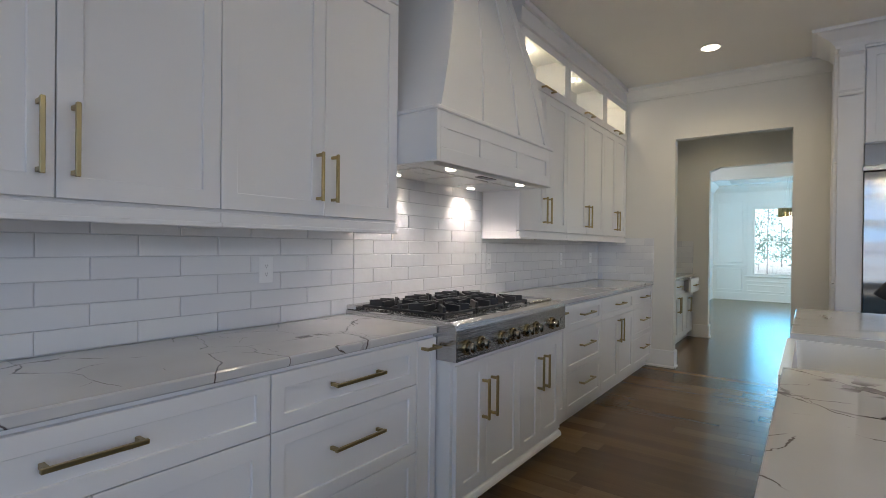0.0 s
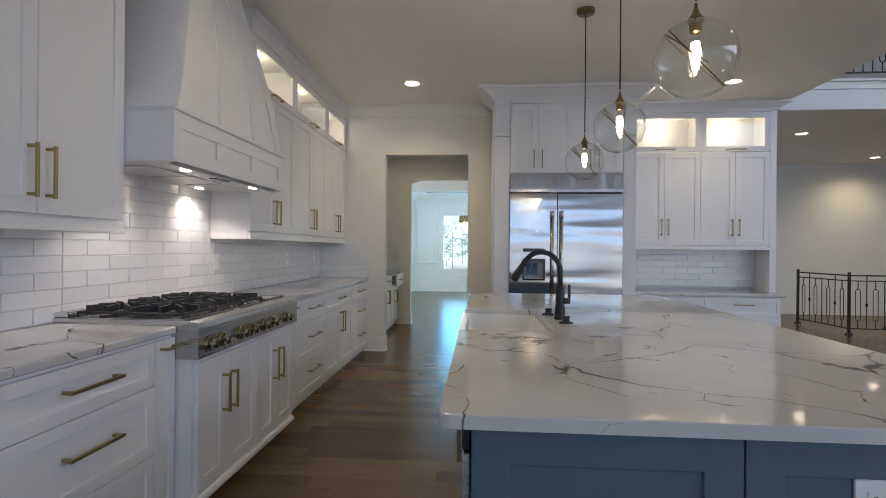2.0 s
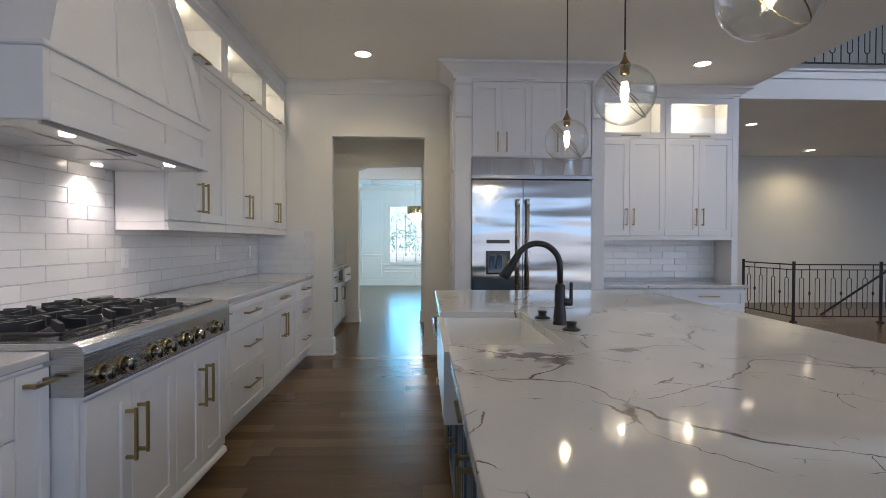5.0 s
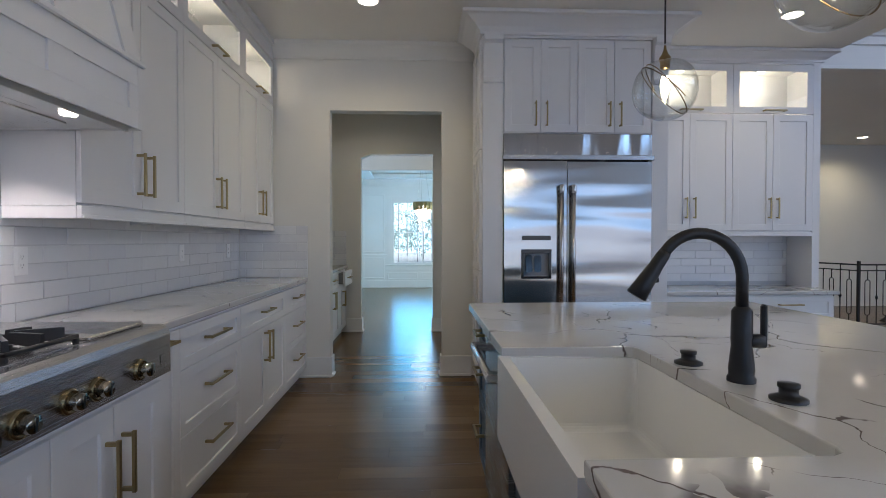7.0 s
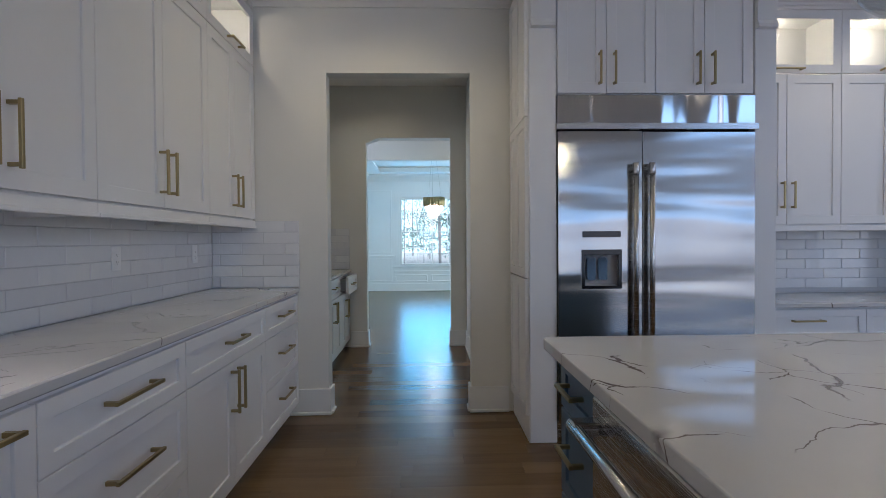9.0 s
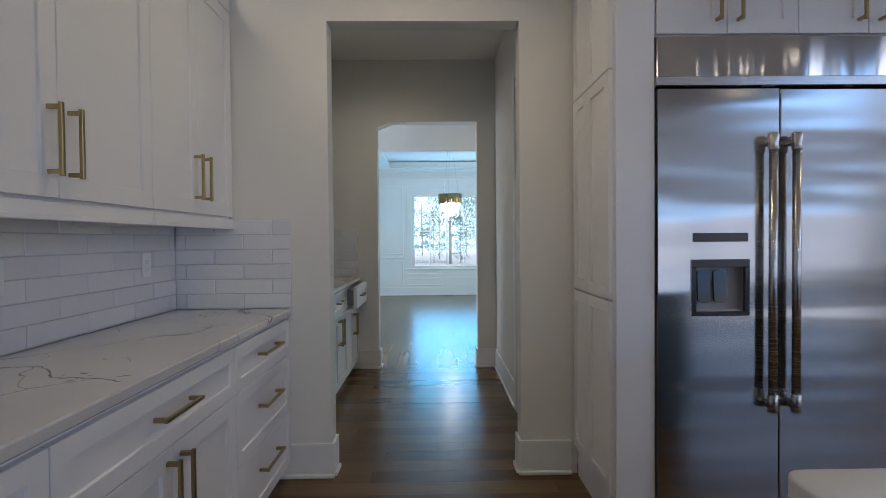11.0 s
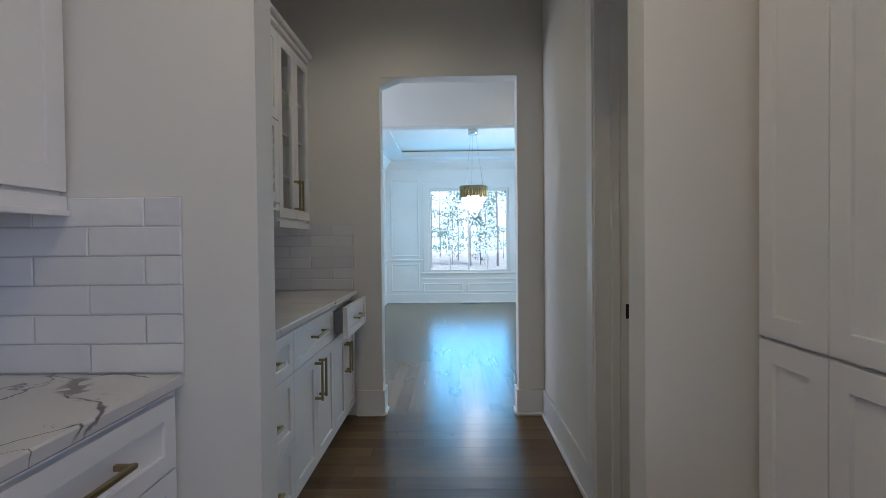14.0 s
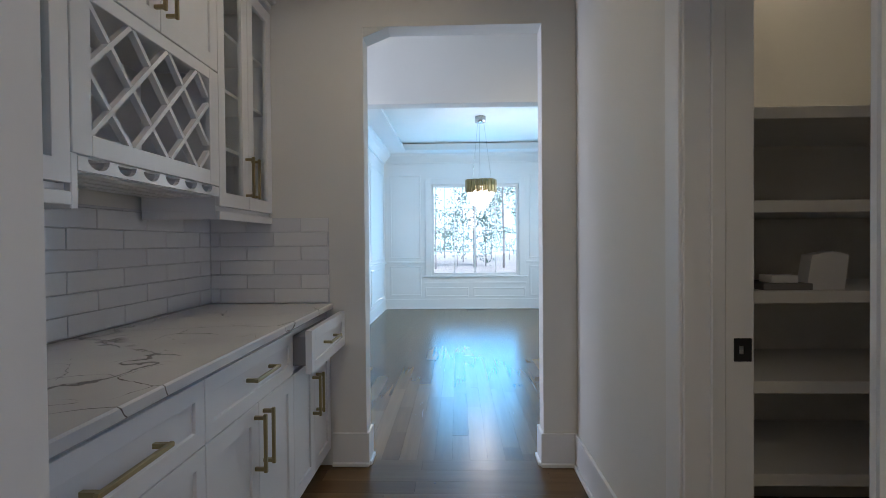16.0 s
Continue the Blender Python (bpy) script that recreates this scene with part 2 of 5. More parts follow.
def box(bm, x0, x1, y0, y1, z0, z1, c=0.0):
    """A box, its edges chamfered by c."""
    if c <= 0:
        v = [bm.verts.new((x, y, z)) for z in (z0, z1) for y in (y0, y1) for x in (x0, x1)]
        for f in ((0, 2, 3, 1), (4, 5, 7, 6), (0, 1, 5, 4), (2, 6, 7, 3), (0, 4, 6, 2), (1, 3, 7, 5)):
            bm.faces.new([v[i] for i in f])
        return
    c = min(c, (x1 - x0) * 0.45, (y1 - y0) * 0.45, (z1 - z0) * 0.45)
    lo, hi = (x0, y0, z0), (x1, y1, z1)
    vs = {}
    for s in ((a, b_, d) for a in (0, 1) for b_ in (0, 1) for d in (0, 1)):
        for ax in range(3):
            co = [(hi[i] if s[i] else lo[i]) if i == ax else ((hi[i] - c) if s[i] else (lo[i] + c)) for i in range(3)]
            vs[s, ax] = bm.verts.new(co)
    faces = []
    for ax in range(3):
        u, w = (ax + 1) % 3, (ax + 2) % 3
        for side in (0, 1):
            q = []
            for a, d in ((0, 0), (1, 0), (1, 1), (0, 1)):
                s = [0, 0, 0]
                s[ax], s[u], s[w] = side, a, d
                q.append(vs[tuple(s), ax])
            faces.append(q if side else q[::-1])
        for a in (0, 1):
            for d in (0, 1):
                s0, s1 = [0, 0, 0], [0, 0, 0]
                s0[u] = s1[u] = a
                s0[w] = s1[w] = d
                s1[ax] = 1
                faces.append([vs[tuple(s0), u], vs[tuple(s1), u], vs[tuple(s1), w], vs[tuple(s0), w]])
    for s in ((a, b_, d) for a in (0, 1) for b_ in (0, 1) for d in (0, 1)):
        faces.append([vs[s, 0], vs[s, 1], vs[s, 2]])
    made = [bm.faces.new(f) for f in faces]
    bmesh.ops.recalc_face_normals(bm, faces=made)


def tube(bm, pts, r, n=8, cap=True):
    """A round bar through pts; r is one radius or a list."""
    rs = r if isinstance(r, (list, tuple)) else [r] * len(pts)
    pts = [Vector(p) for p in pts]
    rings, side = [], None
    for i, p in enumerate(pts):
        d = (pts[min(i + 1, len(pts) - 1)] - pts[max(i - 1, 0)]).normalized()
        if side is None:
            side = d.orthogonal().normalized()
        side = (side - d * side.dot(d)).normalized()
        up = d.cross(side)
        rings.append([bm.verts.new(p + rs[i] * (math.cos(a) * side + math.sin(a) * up)) for a in (2 * math.pi * k / n for k in range(n))])
    for a, b_ in zip(rings, rings[1:]):
        for k in range(n):
            bm.faces.new((a[k], a[(k + 1) % n], b_[(k + 1) % n], b_[k])).smooth = n > 6
    if cap:
        bm.faces.new(rings[0][::-1])
        bm.faces.new(rings[-1])


def lathe(bm, profile, at=(0, 0, 0), n=24, axis="z"):
    """Turns (radius, height) pairs round an axis through at."""
    def put(r, h, a):
        c, s = r * math.cos(a), r * math.sin(a)
        d = {"z": (c, s, h), "x": (h, c, s), "y": (s, h, c)}[axis]
        return Vector(at) + Vector(d)
    rings = [[bm.verts.new(put(max(r, 1e-5), h, 2 * math.pi * k / n)) for k in range(n)] for r, h in profile]
    for a, b_ in zip(rings, rings[1:]):
        for k in range(n):
            bm.faces.new((a[k], a[(k + 1) % n], b_[(k + 1) % n], b_[k])).smooth = True


def extrude_poly(bm, poly, place, depth):
    """A closed outline of 2D points, set in space by place(u, v, w), w from 0 to depth."""
    a = [bm.verts.new(place(u, v, 0)) for u, v in poly]
    b_ = [bm.verts.new(place(u, v, depth)) for u, v in poly]
    made = [bm.faces.new(a[::-1]), bm.faces.new(b_)]
    for i in range(len(poly)):
        j = (i + 1) % len(poly)
        made.append(bm.faces.new((a[i], a[j], b_[j], b_[i])))
    bmesh.ops.recalc_face_normals(bm, faces=made)


def mesh_of(name, bm, mat):
    me = bpy.data.meshes.new(name)
    bm.to_mesh(me)
    bm.free()
    me.materials.append(mat)
    return me


def part(name, bm, mat, parent=None, label=""):
    ob = new(name, mesh_of(name, bm, mat))
    ob.parent = parent
    return tagged(ob, label)


def boxes(name, mat, parent, *bs, label="", c=0.002):
    bm = bmesh.new()
    for b_ in bs:
        box(bm, *b_, c=c)
    return part(name, bm, mat, parent, label)


def thing(name, m, label, category, group="", kind=""):
    ob = new(name)
    ob.empty_display_size = 0.1
    ob.matrix_world = m
    return tagged(ob, label, category, group, kind)


def structure(name, mat, label, category, *bs, c=0.0):
    bm = bmesh.new()
    for b_ in bs:
        box(bm, *b_, c=c)
    return tagged(part(name, bm, mat), label, category, "", "structure")


# ---------------------------------------------------------------- cabinets
FACE_L, FACE_Y, FACE_I = 90, 0, -90  # a front that looks along +x, -y, -x


def pull(parent, x, z, length, upright, y=-0.021):
    """A square brass bar pull on two posts."""
    bm = bmesh.new()
    s, o = 0.006, 0.032
    if upright:
        box(bm, x - s, x + s, y - o - 2 * s, y - o, z - length / 2, z + length / 2, 0.0015)
        for e in (-1, 1):
            zc = z + e * (length / 2 - 0.012)
            box(bm, x - s, x + s, y - o, y, zc - s, zc + s)
    else:
        box(bm, x - length / 2, x + length / 2, y - o - 2 * s, y - o, z - s, z + s, 0.0015)
        for e in (-1, 1):
            xc = x + e * (length / 2 - 0.012)
            box(bm, xc - s, xc + s, y - o, y, z - s, z + s)
    return part("handle", bm, BRASS, parent, "brushed brass bar pull")


def shaker(parent, x0, x1, z0, z1, mat, rail=0.062, name="door", glazed=False, y=0.0):
    """A framed front 20 mm thick, its panel set back; glazed: a pane in its place."""
    bm = bmesh.new()
    g, t = 0.0018, 0.020
    x0, x1, z0, z1 = x0 + g, x1 - g, z0 + g, z1 - g
    rail = min(rail, (x1 - x0) * 0.28, (z1 - z0) * 0.3)
    e = 0.0015
    def ring(d, yy):
        return [bm.verts.new(q) for q in ((x0 + d, yy, z0 + d), (x1 - d, yy, z0 + d), (x1 - d, yy, z1 - d), (x0 + d, yy, z1 - d))]
    depth = t if glazed else 0.009
    loops = [ring(0, y), ring(0, y - t + e), ring(e, y - t), ring(rail - e, y - t), ring(rail, y - t + e), ring(rail + 0.001, y - t + depth)]
    if glazed:
        loops.append(loops[0])
    for a, b_ in zip(loops, loops[1:]):
        for i in range(4):
            j = (i + 1) % 4
            bm.faces.new((a[i], a[j], b_[j], b_[i]))
    if not glazed:
        bm.faces.new(loops[-1])
        bm.faces.new(loops[0][::-1])
    bmesh.ops.recalc_face_normals(bm, faces=bm.faces[:])
    door = part(name, bm, mat, parent)
    if glazed:
        bm = bmesh.new()
        box(bm, x0 + rail - 0.004, x1 - rail + 0.004, y - 0.012, y - 0.008, z0 + rail - 0.004, z1 - rail + 0.004)
        pane = part("pane", bm, PANE, door, "clear glass pane")
        pane.visible_shadow = False
    return door


def fronts(cab, rows, mat=None):
    """rows: (kind, x0, x1, z0, z1, handle); handle: ('v', x, z, length) or ('h', x, z, length) or None."""
    for kind, x0, x1, z0, z1, h in rows:
        d = shaker(cab, x0, x1, z0, z1, mat or CABINET, 0.062 if kind != "drawer" else 0.05, "drawer_front" if kind == "drawer" else "door", kind == "glass")
        if h:
            pull(d, h[1], h[2], h[3], h[0] == "v")


def base_cabinet(name, m, w, h, d, rows, label, group="", mat=None, toe=True):
    mat = mat or CABINET
    cab = thing(name, m, label, "cabinet", group)
    boxes("body", mat, cab, (0, w, 0.001, d, 0.09 if toe else 0, h), c=0.001)
    if toe:
        boxes("toe_kick", mat, cab, (0, w, 0.05, 0.07, 0, 0.09), c=0.0)
    fronts(cab, rows, mat)
    return cab


def upper_cabinet(name, m, w, d, z0, zs, z1, rows, label, group="", z2=None):
    """A closed cabinet from z0 to zs, and an open lit box behind glass from zs to z1."""
    cab = thing(name, m, label, "cabinet", group)
    t = 0.018
    boxes("body", CABINET, cab, (0, w, 0.001, d, z0, zs), c=0)
    for b_ in ((0, t, 0.001, d, zs, z1), (w - t, w, 0.001, d, zs, z1)):
        boxes("side_panel", CABINET, cab, b_, c=0)
    boxes("back_panel", CABINET, cab, (t, w - t, d - t, d, zs, z1), c=0)
    boxes("top_panel", CABINET, cab, (0, w, 0.001, d, z1, z1 + t + (z2 or 0)), c=0)
    fronts(cab, rows)
    puck = bmesh.new()
    lathe(puck, [(0, 0.0), (0.03, 0.0), (0.034, 0.008), (0.034, 0.014)], (w / 2, d * 0.5, z1 - 0.0145), 16)
    part("puck_light", puck, LAMP_GLOW, cab, "lit round puck light")
    return cab

# ---------------------------------------------------------------- structure
T = 0.12
structure("floor_base", WOOD, "dark wooden subfloor under the boards", "floor", (-4.2, 11.2, -5.2, 15.1, -0.2, -0.012))
structure("wall_left", WALL, "long white painted wall behind the kitchen counters", "wall", (-2.11, -1.935, -5.0, 6.0, 0, 3.05), (-2.11, -1.99, 6.0, 8.265, 0, 3.05))
OPEN_L, OPEN_R, OPEN_H = -1.11, -0.085, 2.44
structure("wall_kitchen_end", WALL, "warm white wall with a tall opening to the pantry hall", "wall",
          (-1.99, OPEN_L, 6.0, 6.12, 0, 3.05), (OPEN_R, 0.22, 6.0, 6.12, 0, 3.05), (OPEN_L, OPEN_R, 6.0, 6.12, OPEN_H, 3.05))
structure("wall_fridge_back", WALL, "white wall behind the fridge and desk cabinets", "wall", (0.20, 1.80, 6.26, 6.34, 0, 3.05), (1.76, 3.66, 6.37, 6.64, 0, 3.05))
structure("wall_pantry_back", WALL, "pantry closet walls in white paint", "wall", (0.22, 1.9, 7.95, 8.05, 0, 3.05), (1.8, 1.9, 6.64, 7.95, 0, 3.05), (0.21, 0.30, 6.12, 6.26, 0, 3.05))
HALL_X = 0.06
structure("wall_hall_right", WALL, "white hall wall with the pantry doorway", "wall",
          (HALL_X, HALL_X + 0.15, 6.955, 8.265, 0, 3.05), (HALL_X, HALL_X + 0.15, 6.12, 6.285, 0, 3.05), (HALL_X, HALL_X + 0.15, 6.285, 6.955, 2.44, 3.05))
O2L, O2R = -1.11, -0.125
structure("wall_hall_end", WALL, "white wall with a tall opening to the foyer", "wall",
          (-3.2, O2L, 8.265, 8.40, 0, 3.05), (O2R, 2.2, 8.265, 8.40, 0, 3.05), (O2L, O2R, 8.265, 8.40, 2.44, 3.05))
bm = bmesh.new()
extrude_poly(bm, [(O2L, 2.445), (O2L, 2.385), (O2L + 0.05, 2.405), (O2L + 0.15, 2.445)], lambda u, v, w: (u, 8.27 + w, v), 0.13)
tagged(part("trim_opening_corner", bm, WALL), "small painted plaster fillet in an opening corner", "trim", "", "structure")
structure("wall_foyer_side", WALL, "plain white foyer walls", "wall", (-3.2, -3.1, 8.40, 8.5, 0, 3.05), (-3.2, -3.1, 9.7, 9.8, 0, 3.05), (-3.2, -3.1, 8.5, 9.7, 2.42, 3.05), (-3.2, -3.1, 8.5, 9.7, 0, 0.38), (2.1, 2.2, 8.40, 9.8, 0, 3.05))
structure("wall_dining_near", WALL, "white header wall over the wide dining room opening", "wall",
          (-3.2, -1.75, 9.8, 9.95, 0, 3.2), (1.0, 2.2, 9.8, 9.95, 0, 3.2), (-1.75, 1.0, 9.8, 9.95, 2.44, 3.2))
DL, DR, DY = -1.96, 1.40, 14.78
structure("wall_dining_left", TRIM, "white panelled dining room wall", "wall", (DL - T, DL, 9.95, DY + T, 0, 3.3))
WX0, WX1, WZ0, WZ1 = -1.09, 0.54, 0.62, 2.32
structure("wall_dining_window", TRIM, "white panelled dining room wall with a large window", "wall",
          (DL, WX0, DY, DY + T, 0, 3.3), (WX1, DR, DY, DY + T, 0, 3.3), (WX0, WX1, DY, DY + T, 0, WZ0), (WX0, WX1, DY, DY + T, WZ1, 3.3))
structure("wall_dining_right", TRIM, "white dining room wall with a side window", "wall",
          (DR, DR + T, 9.95, 11.6, 0, 3.3), (DR, DR + T, 13.4, DY + T, 0, 3.3), (DR, DR + T, 11.6, 13.4, 0, 0.62), (DR, DR + T, 11.6, 13.4, 2.32, 3.3))
structure("ceiling_kitchen", CEILING, "warm white kitchen ceiling", "ceiling", (-2.11, 3.65, -5.0, 6.64, 3.05, 3.40))
structure("ceiling_hall", CEILING, "white hall, pantry and foyer ceiling", "ceiling", (-3.2, 3.66, 6.64, 9.95, 3.05, 3.30))
structure("ceiling_dining", CEILING, "white tray ceiling of the dining room", "ceiling", (DL, DR, 9.95, DY, 3.02, 3.14),
          (DL, DL + 0.10, 9.95, DY, 2.88, 3.02), (DR - 0.10, DR, 9.95, DY, 2.88, 3.02), (DL, DR, DY - 0.1, DY, 2.88, 3.02))
# great room, two storeys high, open to the kitchen
# openings above z 4.1 are assumed, for the upper fill lamp
structure("wall_great_room_back", WALL, "white wall with tall windows behind the kitchen", "wall",
          (-2.11, -0.9, -5.12, -5.0, 0, 5.9), (10.5, 11.2, -5.12, -5.0, 0, 5.9), (-0.9, 10.5, -5.12, -5.0, 0, 0.25), (-0.9, 4.3, -5.12, -5.0, 2.34, 5.9), (4.3, 10.5, -5.12, -5.0, 2.34, 4.1), (4.3, 10.5, -5.12, -5.0, 5.5, 5.9), (7.3, 7.5, -5.12, -5.0, 4.1, 5.5), (6.1, 6.3, -5.12, -5.0, 0.25, 2.34), (8.3, 8.5, -5.12, -5.0, 0.25, 2.34), (1.3, 1.5, -5.12, -5.0, 0.25, 2.34), (3.7, 3.9, -5.12, -5.0, 0.25, 2.34))
# unseen wall; its openings are assumed, for the two right-hand fill lamps
structure("wall_great_room_right", WALL, "white unseen great room wall with openings for the fill light", "wall", (11.0, 11.12, -5.0, -4.0, 0, 5.9), (11.0, 11.12, 1.2, 10.8, 0, 3.5), (11.0, 11.12, -4.0, 1.2, 2.15, 3.5), (11.0, 11.12, -4.0, 1.2, 0, 0.25), (11.0, 11.12, -4.0, 10.8, 5.5, 5.9), (11.0, 11.12, 4.3, 10.8, 3.5, 5.5))
structure("wall_stair_back", WALL, "pale grey wall behind the stair", "wall", (5.6, 11.0, 10.7, 10.8, -2.6, 5.9), (3.66, 5.6, 9.9, 10.0, 0, 3.05), (3.66, 5.6, 10.7, 10.8, 3.3, 5.9))
structure("wall_stair_left", WALL, "white wall beside the desk cabinets", "wall", (3.60, 3.66, 6.64, 10.0, 0, 3.05), (3.54, 3.66, 6.60, 10.8, 3.4, 5.9))
structure("ceiling_great_room", CEILING, "high white great room ceiling", "ceiling", (-2.11, 11.12, -5.12, 10.8, 5.9, 6.0))
structure("wall_above_kitchen", WALL, "white upper wall above the kitchen ceiling", "wall", (3.53, 3.65, -5.0, 6.64, 3.40, 5.9))
BAL_Y = 6.62
structure("ceiling_under_balcony", CEILING, "grey-white ceiling under the landing", "ceiling", (3.66, 11.0, BAL_Y + 0.05, 10.7, 3.10, 3.40))
structure("trim_balcony_fascia", TRIM, "white balcony fascia with stepped mouldings", "trim",
          (3.65, 11.0, BAL_Y, BAL_Y + 0.05, 3.10, 3.46), (3.65, 11.0, BAL_Y - 0.02, BAL_Y, 3.10, 3.135), (3.65, 11.0, BAL_Y - 0.03, BAL_Y, 3.36, 3.40), (3.65, 11.0, BAL_Y - 0.04, BAL_Y + 0.14, 3.46, 3.49), c=0.004)
bm = bmesh.new()
box(bm, 3.66, 11.0, BAL_Y + 0.14, 10.7, 3.40, 3.47)
tagged(part("floor_landing", bm, WOOD), "wooden landing floor behind the balcony rail", "floor", "", "structure")

# boards of the floor, laid across the walk
def floor_boards():
    rng = random.Random(4)
    bm_a = bmesh.new()
    w = 0.127
    def board(bm, x0, x1, y):
        g, c = 0.0004, 0.0001
        zs = -0.00012 * rng.random()
        v = [bm.verts.new(p) for p in ((x0 + g, y + g, -0.012), (x1 - g, y + g, -0.012), (x1 - g, y + w - g, -0.012), (x0 + g, y + w - g, -0.012),
             (x0 + g, y + g, zs - c), (x1 - g, y + g, zs - c), (x1 - g, y + w - g, zs - c), (x0 + g, y + w - g, zs - c),
             (x0 + g + c, y + g + c, zs), (x1 - g - c, y + g + c, zs), (x1 - g - c, y + w - g - c, zs), (x0 + g + c, y + w - g - c, zs))]
        bm.faces.new((v[8], v[9], v[10], v[11]))
        for i in range(4):
            j = (i + 1) % 4
            bm.faces.new((v[4 + i], v[4 + j], v[8 + j], v[8 + i]))
            bm.faces.new((v[i], v[j], v[4 + j], v[4 + i]))
    y = -5.0
    near = []
    while y < 10.7:
        spans = [(-2.0, 11.0)]
        if y >= 6.6:
            spans = [(-3.1, 3.6), (3.66, 5.6 if y > 8.0 else 11.0)]
            if y > 8.30:
                spans = spans[1:]
        for x, end in spans:
            x -= rng.random() * 0.9
            while x < end:
                L = rng.choice((0.6, 0.9, 1.2, 1.5, 1.8))
                x0, x1 = max(x, 3.66 if end in (5.6, 11.0) and y >= 6.6 else (-3.1 if y >= 6.6 else -2.0)), min(x + L, end)
                if x1 - x0 > 0.02:
                    if 3.5 < y < 8.3 and x1 > -1.4 and x0 < 0.1 and len(near) < 290:
                        near.append((x0, x1, y))
                    else:
                        board(bm_a, x0, x1, y)
                x += L
        y += w
    return bm_a, near, board

FLOOR_BM, NEAR_BOARDS, BOARD = floor_boards()
floor = tagged(part("floor", FLOOR_BM, WOOD), "brown stained oak strip floor, satin finish", "floor", "", "structure")



def lengthwise_boards(y0, x_left, x_right, y_end):
    """Boards of the foyer and dining room, which run with the walk."""
    rng = random.Random(21)
    host = thing("floor_dining", pose(0, 0, 0), "brown oak strip floor running lengthwise, with a satin sheen", "floor", "", "structure")
    w, g, x = 0.102, 0.0003, x_left
    while x < x_right - 0.01:
        y = y0 - rng.random() * 0.9
        while y < y_end:
            L = rng.choice((0.5, 0.7, 0.9, 1.2, 1.5))
            a, b = max(y, y0), min(y + L, y_end)
            if b - a > 0.02:
                bm = bmesh.new()
                box(bm, x + g, min(x + w, x_right) - g, a + g, b - g, -0.012, -0.0004 * rng.random())
                part("floor_board", bm, WOOD_LONG, host)
            y += L
        x += w
    return host


lengthwise_boards(8.335, DL, DR, 14.78)

# baseboards and casings
def baseboard(name, *runs):
    bm = bmesh.new()
    for x0, x1, y0, y1, dx, dy in runs:
        box(bm, x0, x1, y0, y1, 0.0, 0.185, 0.002)
        box(bm, x0 - dx * 0.0 + min(0, dx) * 0.012, x1 + max(0, dx) * 0.012, y0 + min(0, dy) * 0.012, y1 + max(0, dy) * 0.012, 0.0, 0.022, 0.004)
    return tagged(part(name, bm, TRIM), "tall white painted baseboard with a shoe moulding", "baseboard", "", "structure")

B = 0.016
baseboard("baseboard_kitchen", (-1.385, OPEN_L + B, 6.0 - B, 5.999, 0, -1), (OPEN_R - B, 0.185, 6.0 - B, 5.999, 0, -1),
          (OPEN_L + 0.001, OPEN_L + B, 6.0, 6.12, 1, 0), (OPEN_R - B, OPEN_R - 0.001, 6.0, 6.12, -1, 0))
baseboard("baseboard_hall", (-1.30, O2L + B, 8.265 - B, 8.264, 0, -1), (O2R - B, HALL_X - B, 8.265 - B, 8.264, 0, -1),
          (O2L + 0.001, O2L + B, 8.265, 8.40, 1, 0), (O2R - B, O2R - 0.001, 8.265, 8.40, -1, 0),
          (HALL_X - B, HALL_X - 0.001, 7.05, 8.265, -1, 0))
baseboard("baseboard_dining", (DL, DL + B, 9.95, DY - B, 1, 0), (DL, DR, DY - B, DY - 0.001, 0, -1), (DR - B, DR - 0.001, 9.95, DY - B, -1, 0))
structure("trim_pantry_door_casing", TRIM, "white painted casing and jamb of the pantry doorway", "trim",
          (HALL_X - 0.02, HALL_X - 0.001, 6.95, 7.045, 0, 2.53), (HALL_X - 0.02, HALL_X - 0.001, 6.15, 6.245, 0, 2.53), (HALL_X - 0.02, HALL_X - 0.001, 6.245, 6.95, 2.435, 2.53),
          (HALL_X - 0.012, HALL_X + 0.185, 6.937, 6.955, 0, 2.43), (HALL_X - 0.012, HALL_X + 0.16, 6.285, 6.303, 0, 2.43), (HALL_X + 0.06, HALL_X + 0.10, 6.925, 6.937, 0, 2.43), c=0.003)

bm = bmesh.new()
extrude_poly(bm, [(6.0, 2.90), (5.985, 2.90), (5.98, 2.925), (5.945, 2.985), (5.92, 3.01), (5.915, 3.048), (6.0, 3.048)], lambda u, v, w: (-1.64 + w, u, v), 1.86)
tagged(part("trim_crown_end_wall", bm, WALL), "plain painted crown moulding on the end wall", "trim", "", "structure")

# ---------------------------------------------------------------- kitchen, left run
BX, UX, PUX = -1.338, -1.635, -1.645   # fronts of base, wall and pantry wall cabinets
BASE_H = 0.879
D1, D2 = 0.678, 0.382   # drawer splits
ZB, ZT = 0.098, 0.866


def L(y, x=BX):
    return pose(x, y, 0, 0, 0, FACE_L)


def drawers3(w, hl=0.255):
    return [("drawer", 0, w, D1, ZT, ("h", w / 2, 0.784, hl)), ("drawer", 0, w, D2, D1, ("h", w / 2, 0.556, hl)), ("drawer", 0, w, ZB, D2, ("h", w / 2, 0.275, hl))]


def drawer_doors(w, hl=0.22):
    return [("drawer", 0, w, D1, ZT, ("h", w / 2, 0.784, hl)), ("door", 0, w / 2, ZB, D1, ("v", w / 2 - 0.038, 0.545, 0.205)), ("door", w / 2, w, ZB, D1, ("v", w / 2 + 0.038, 0.545, 0.205))]


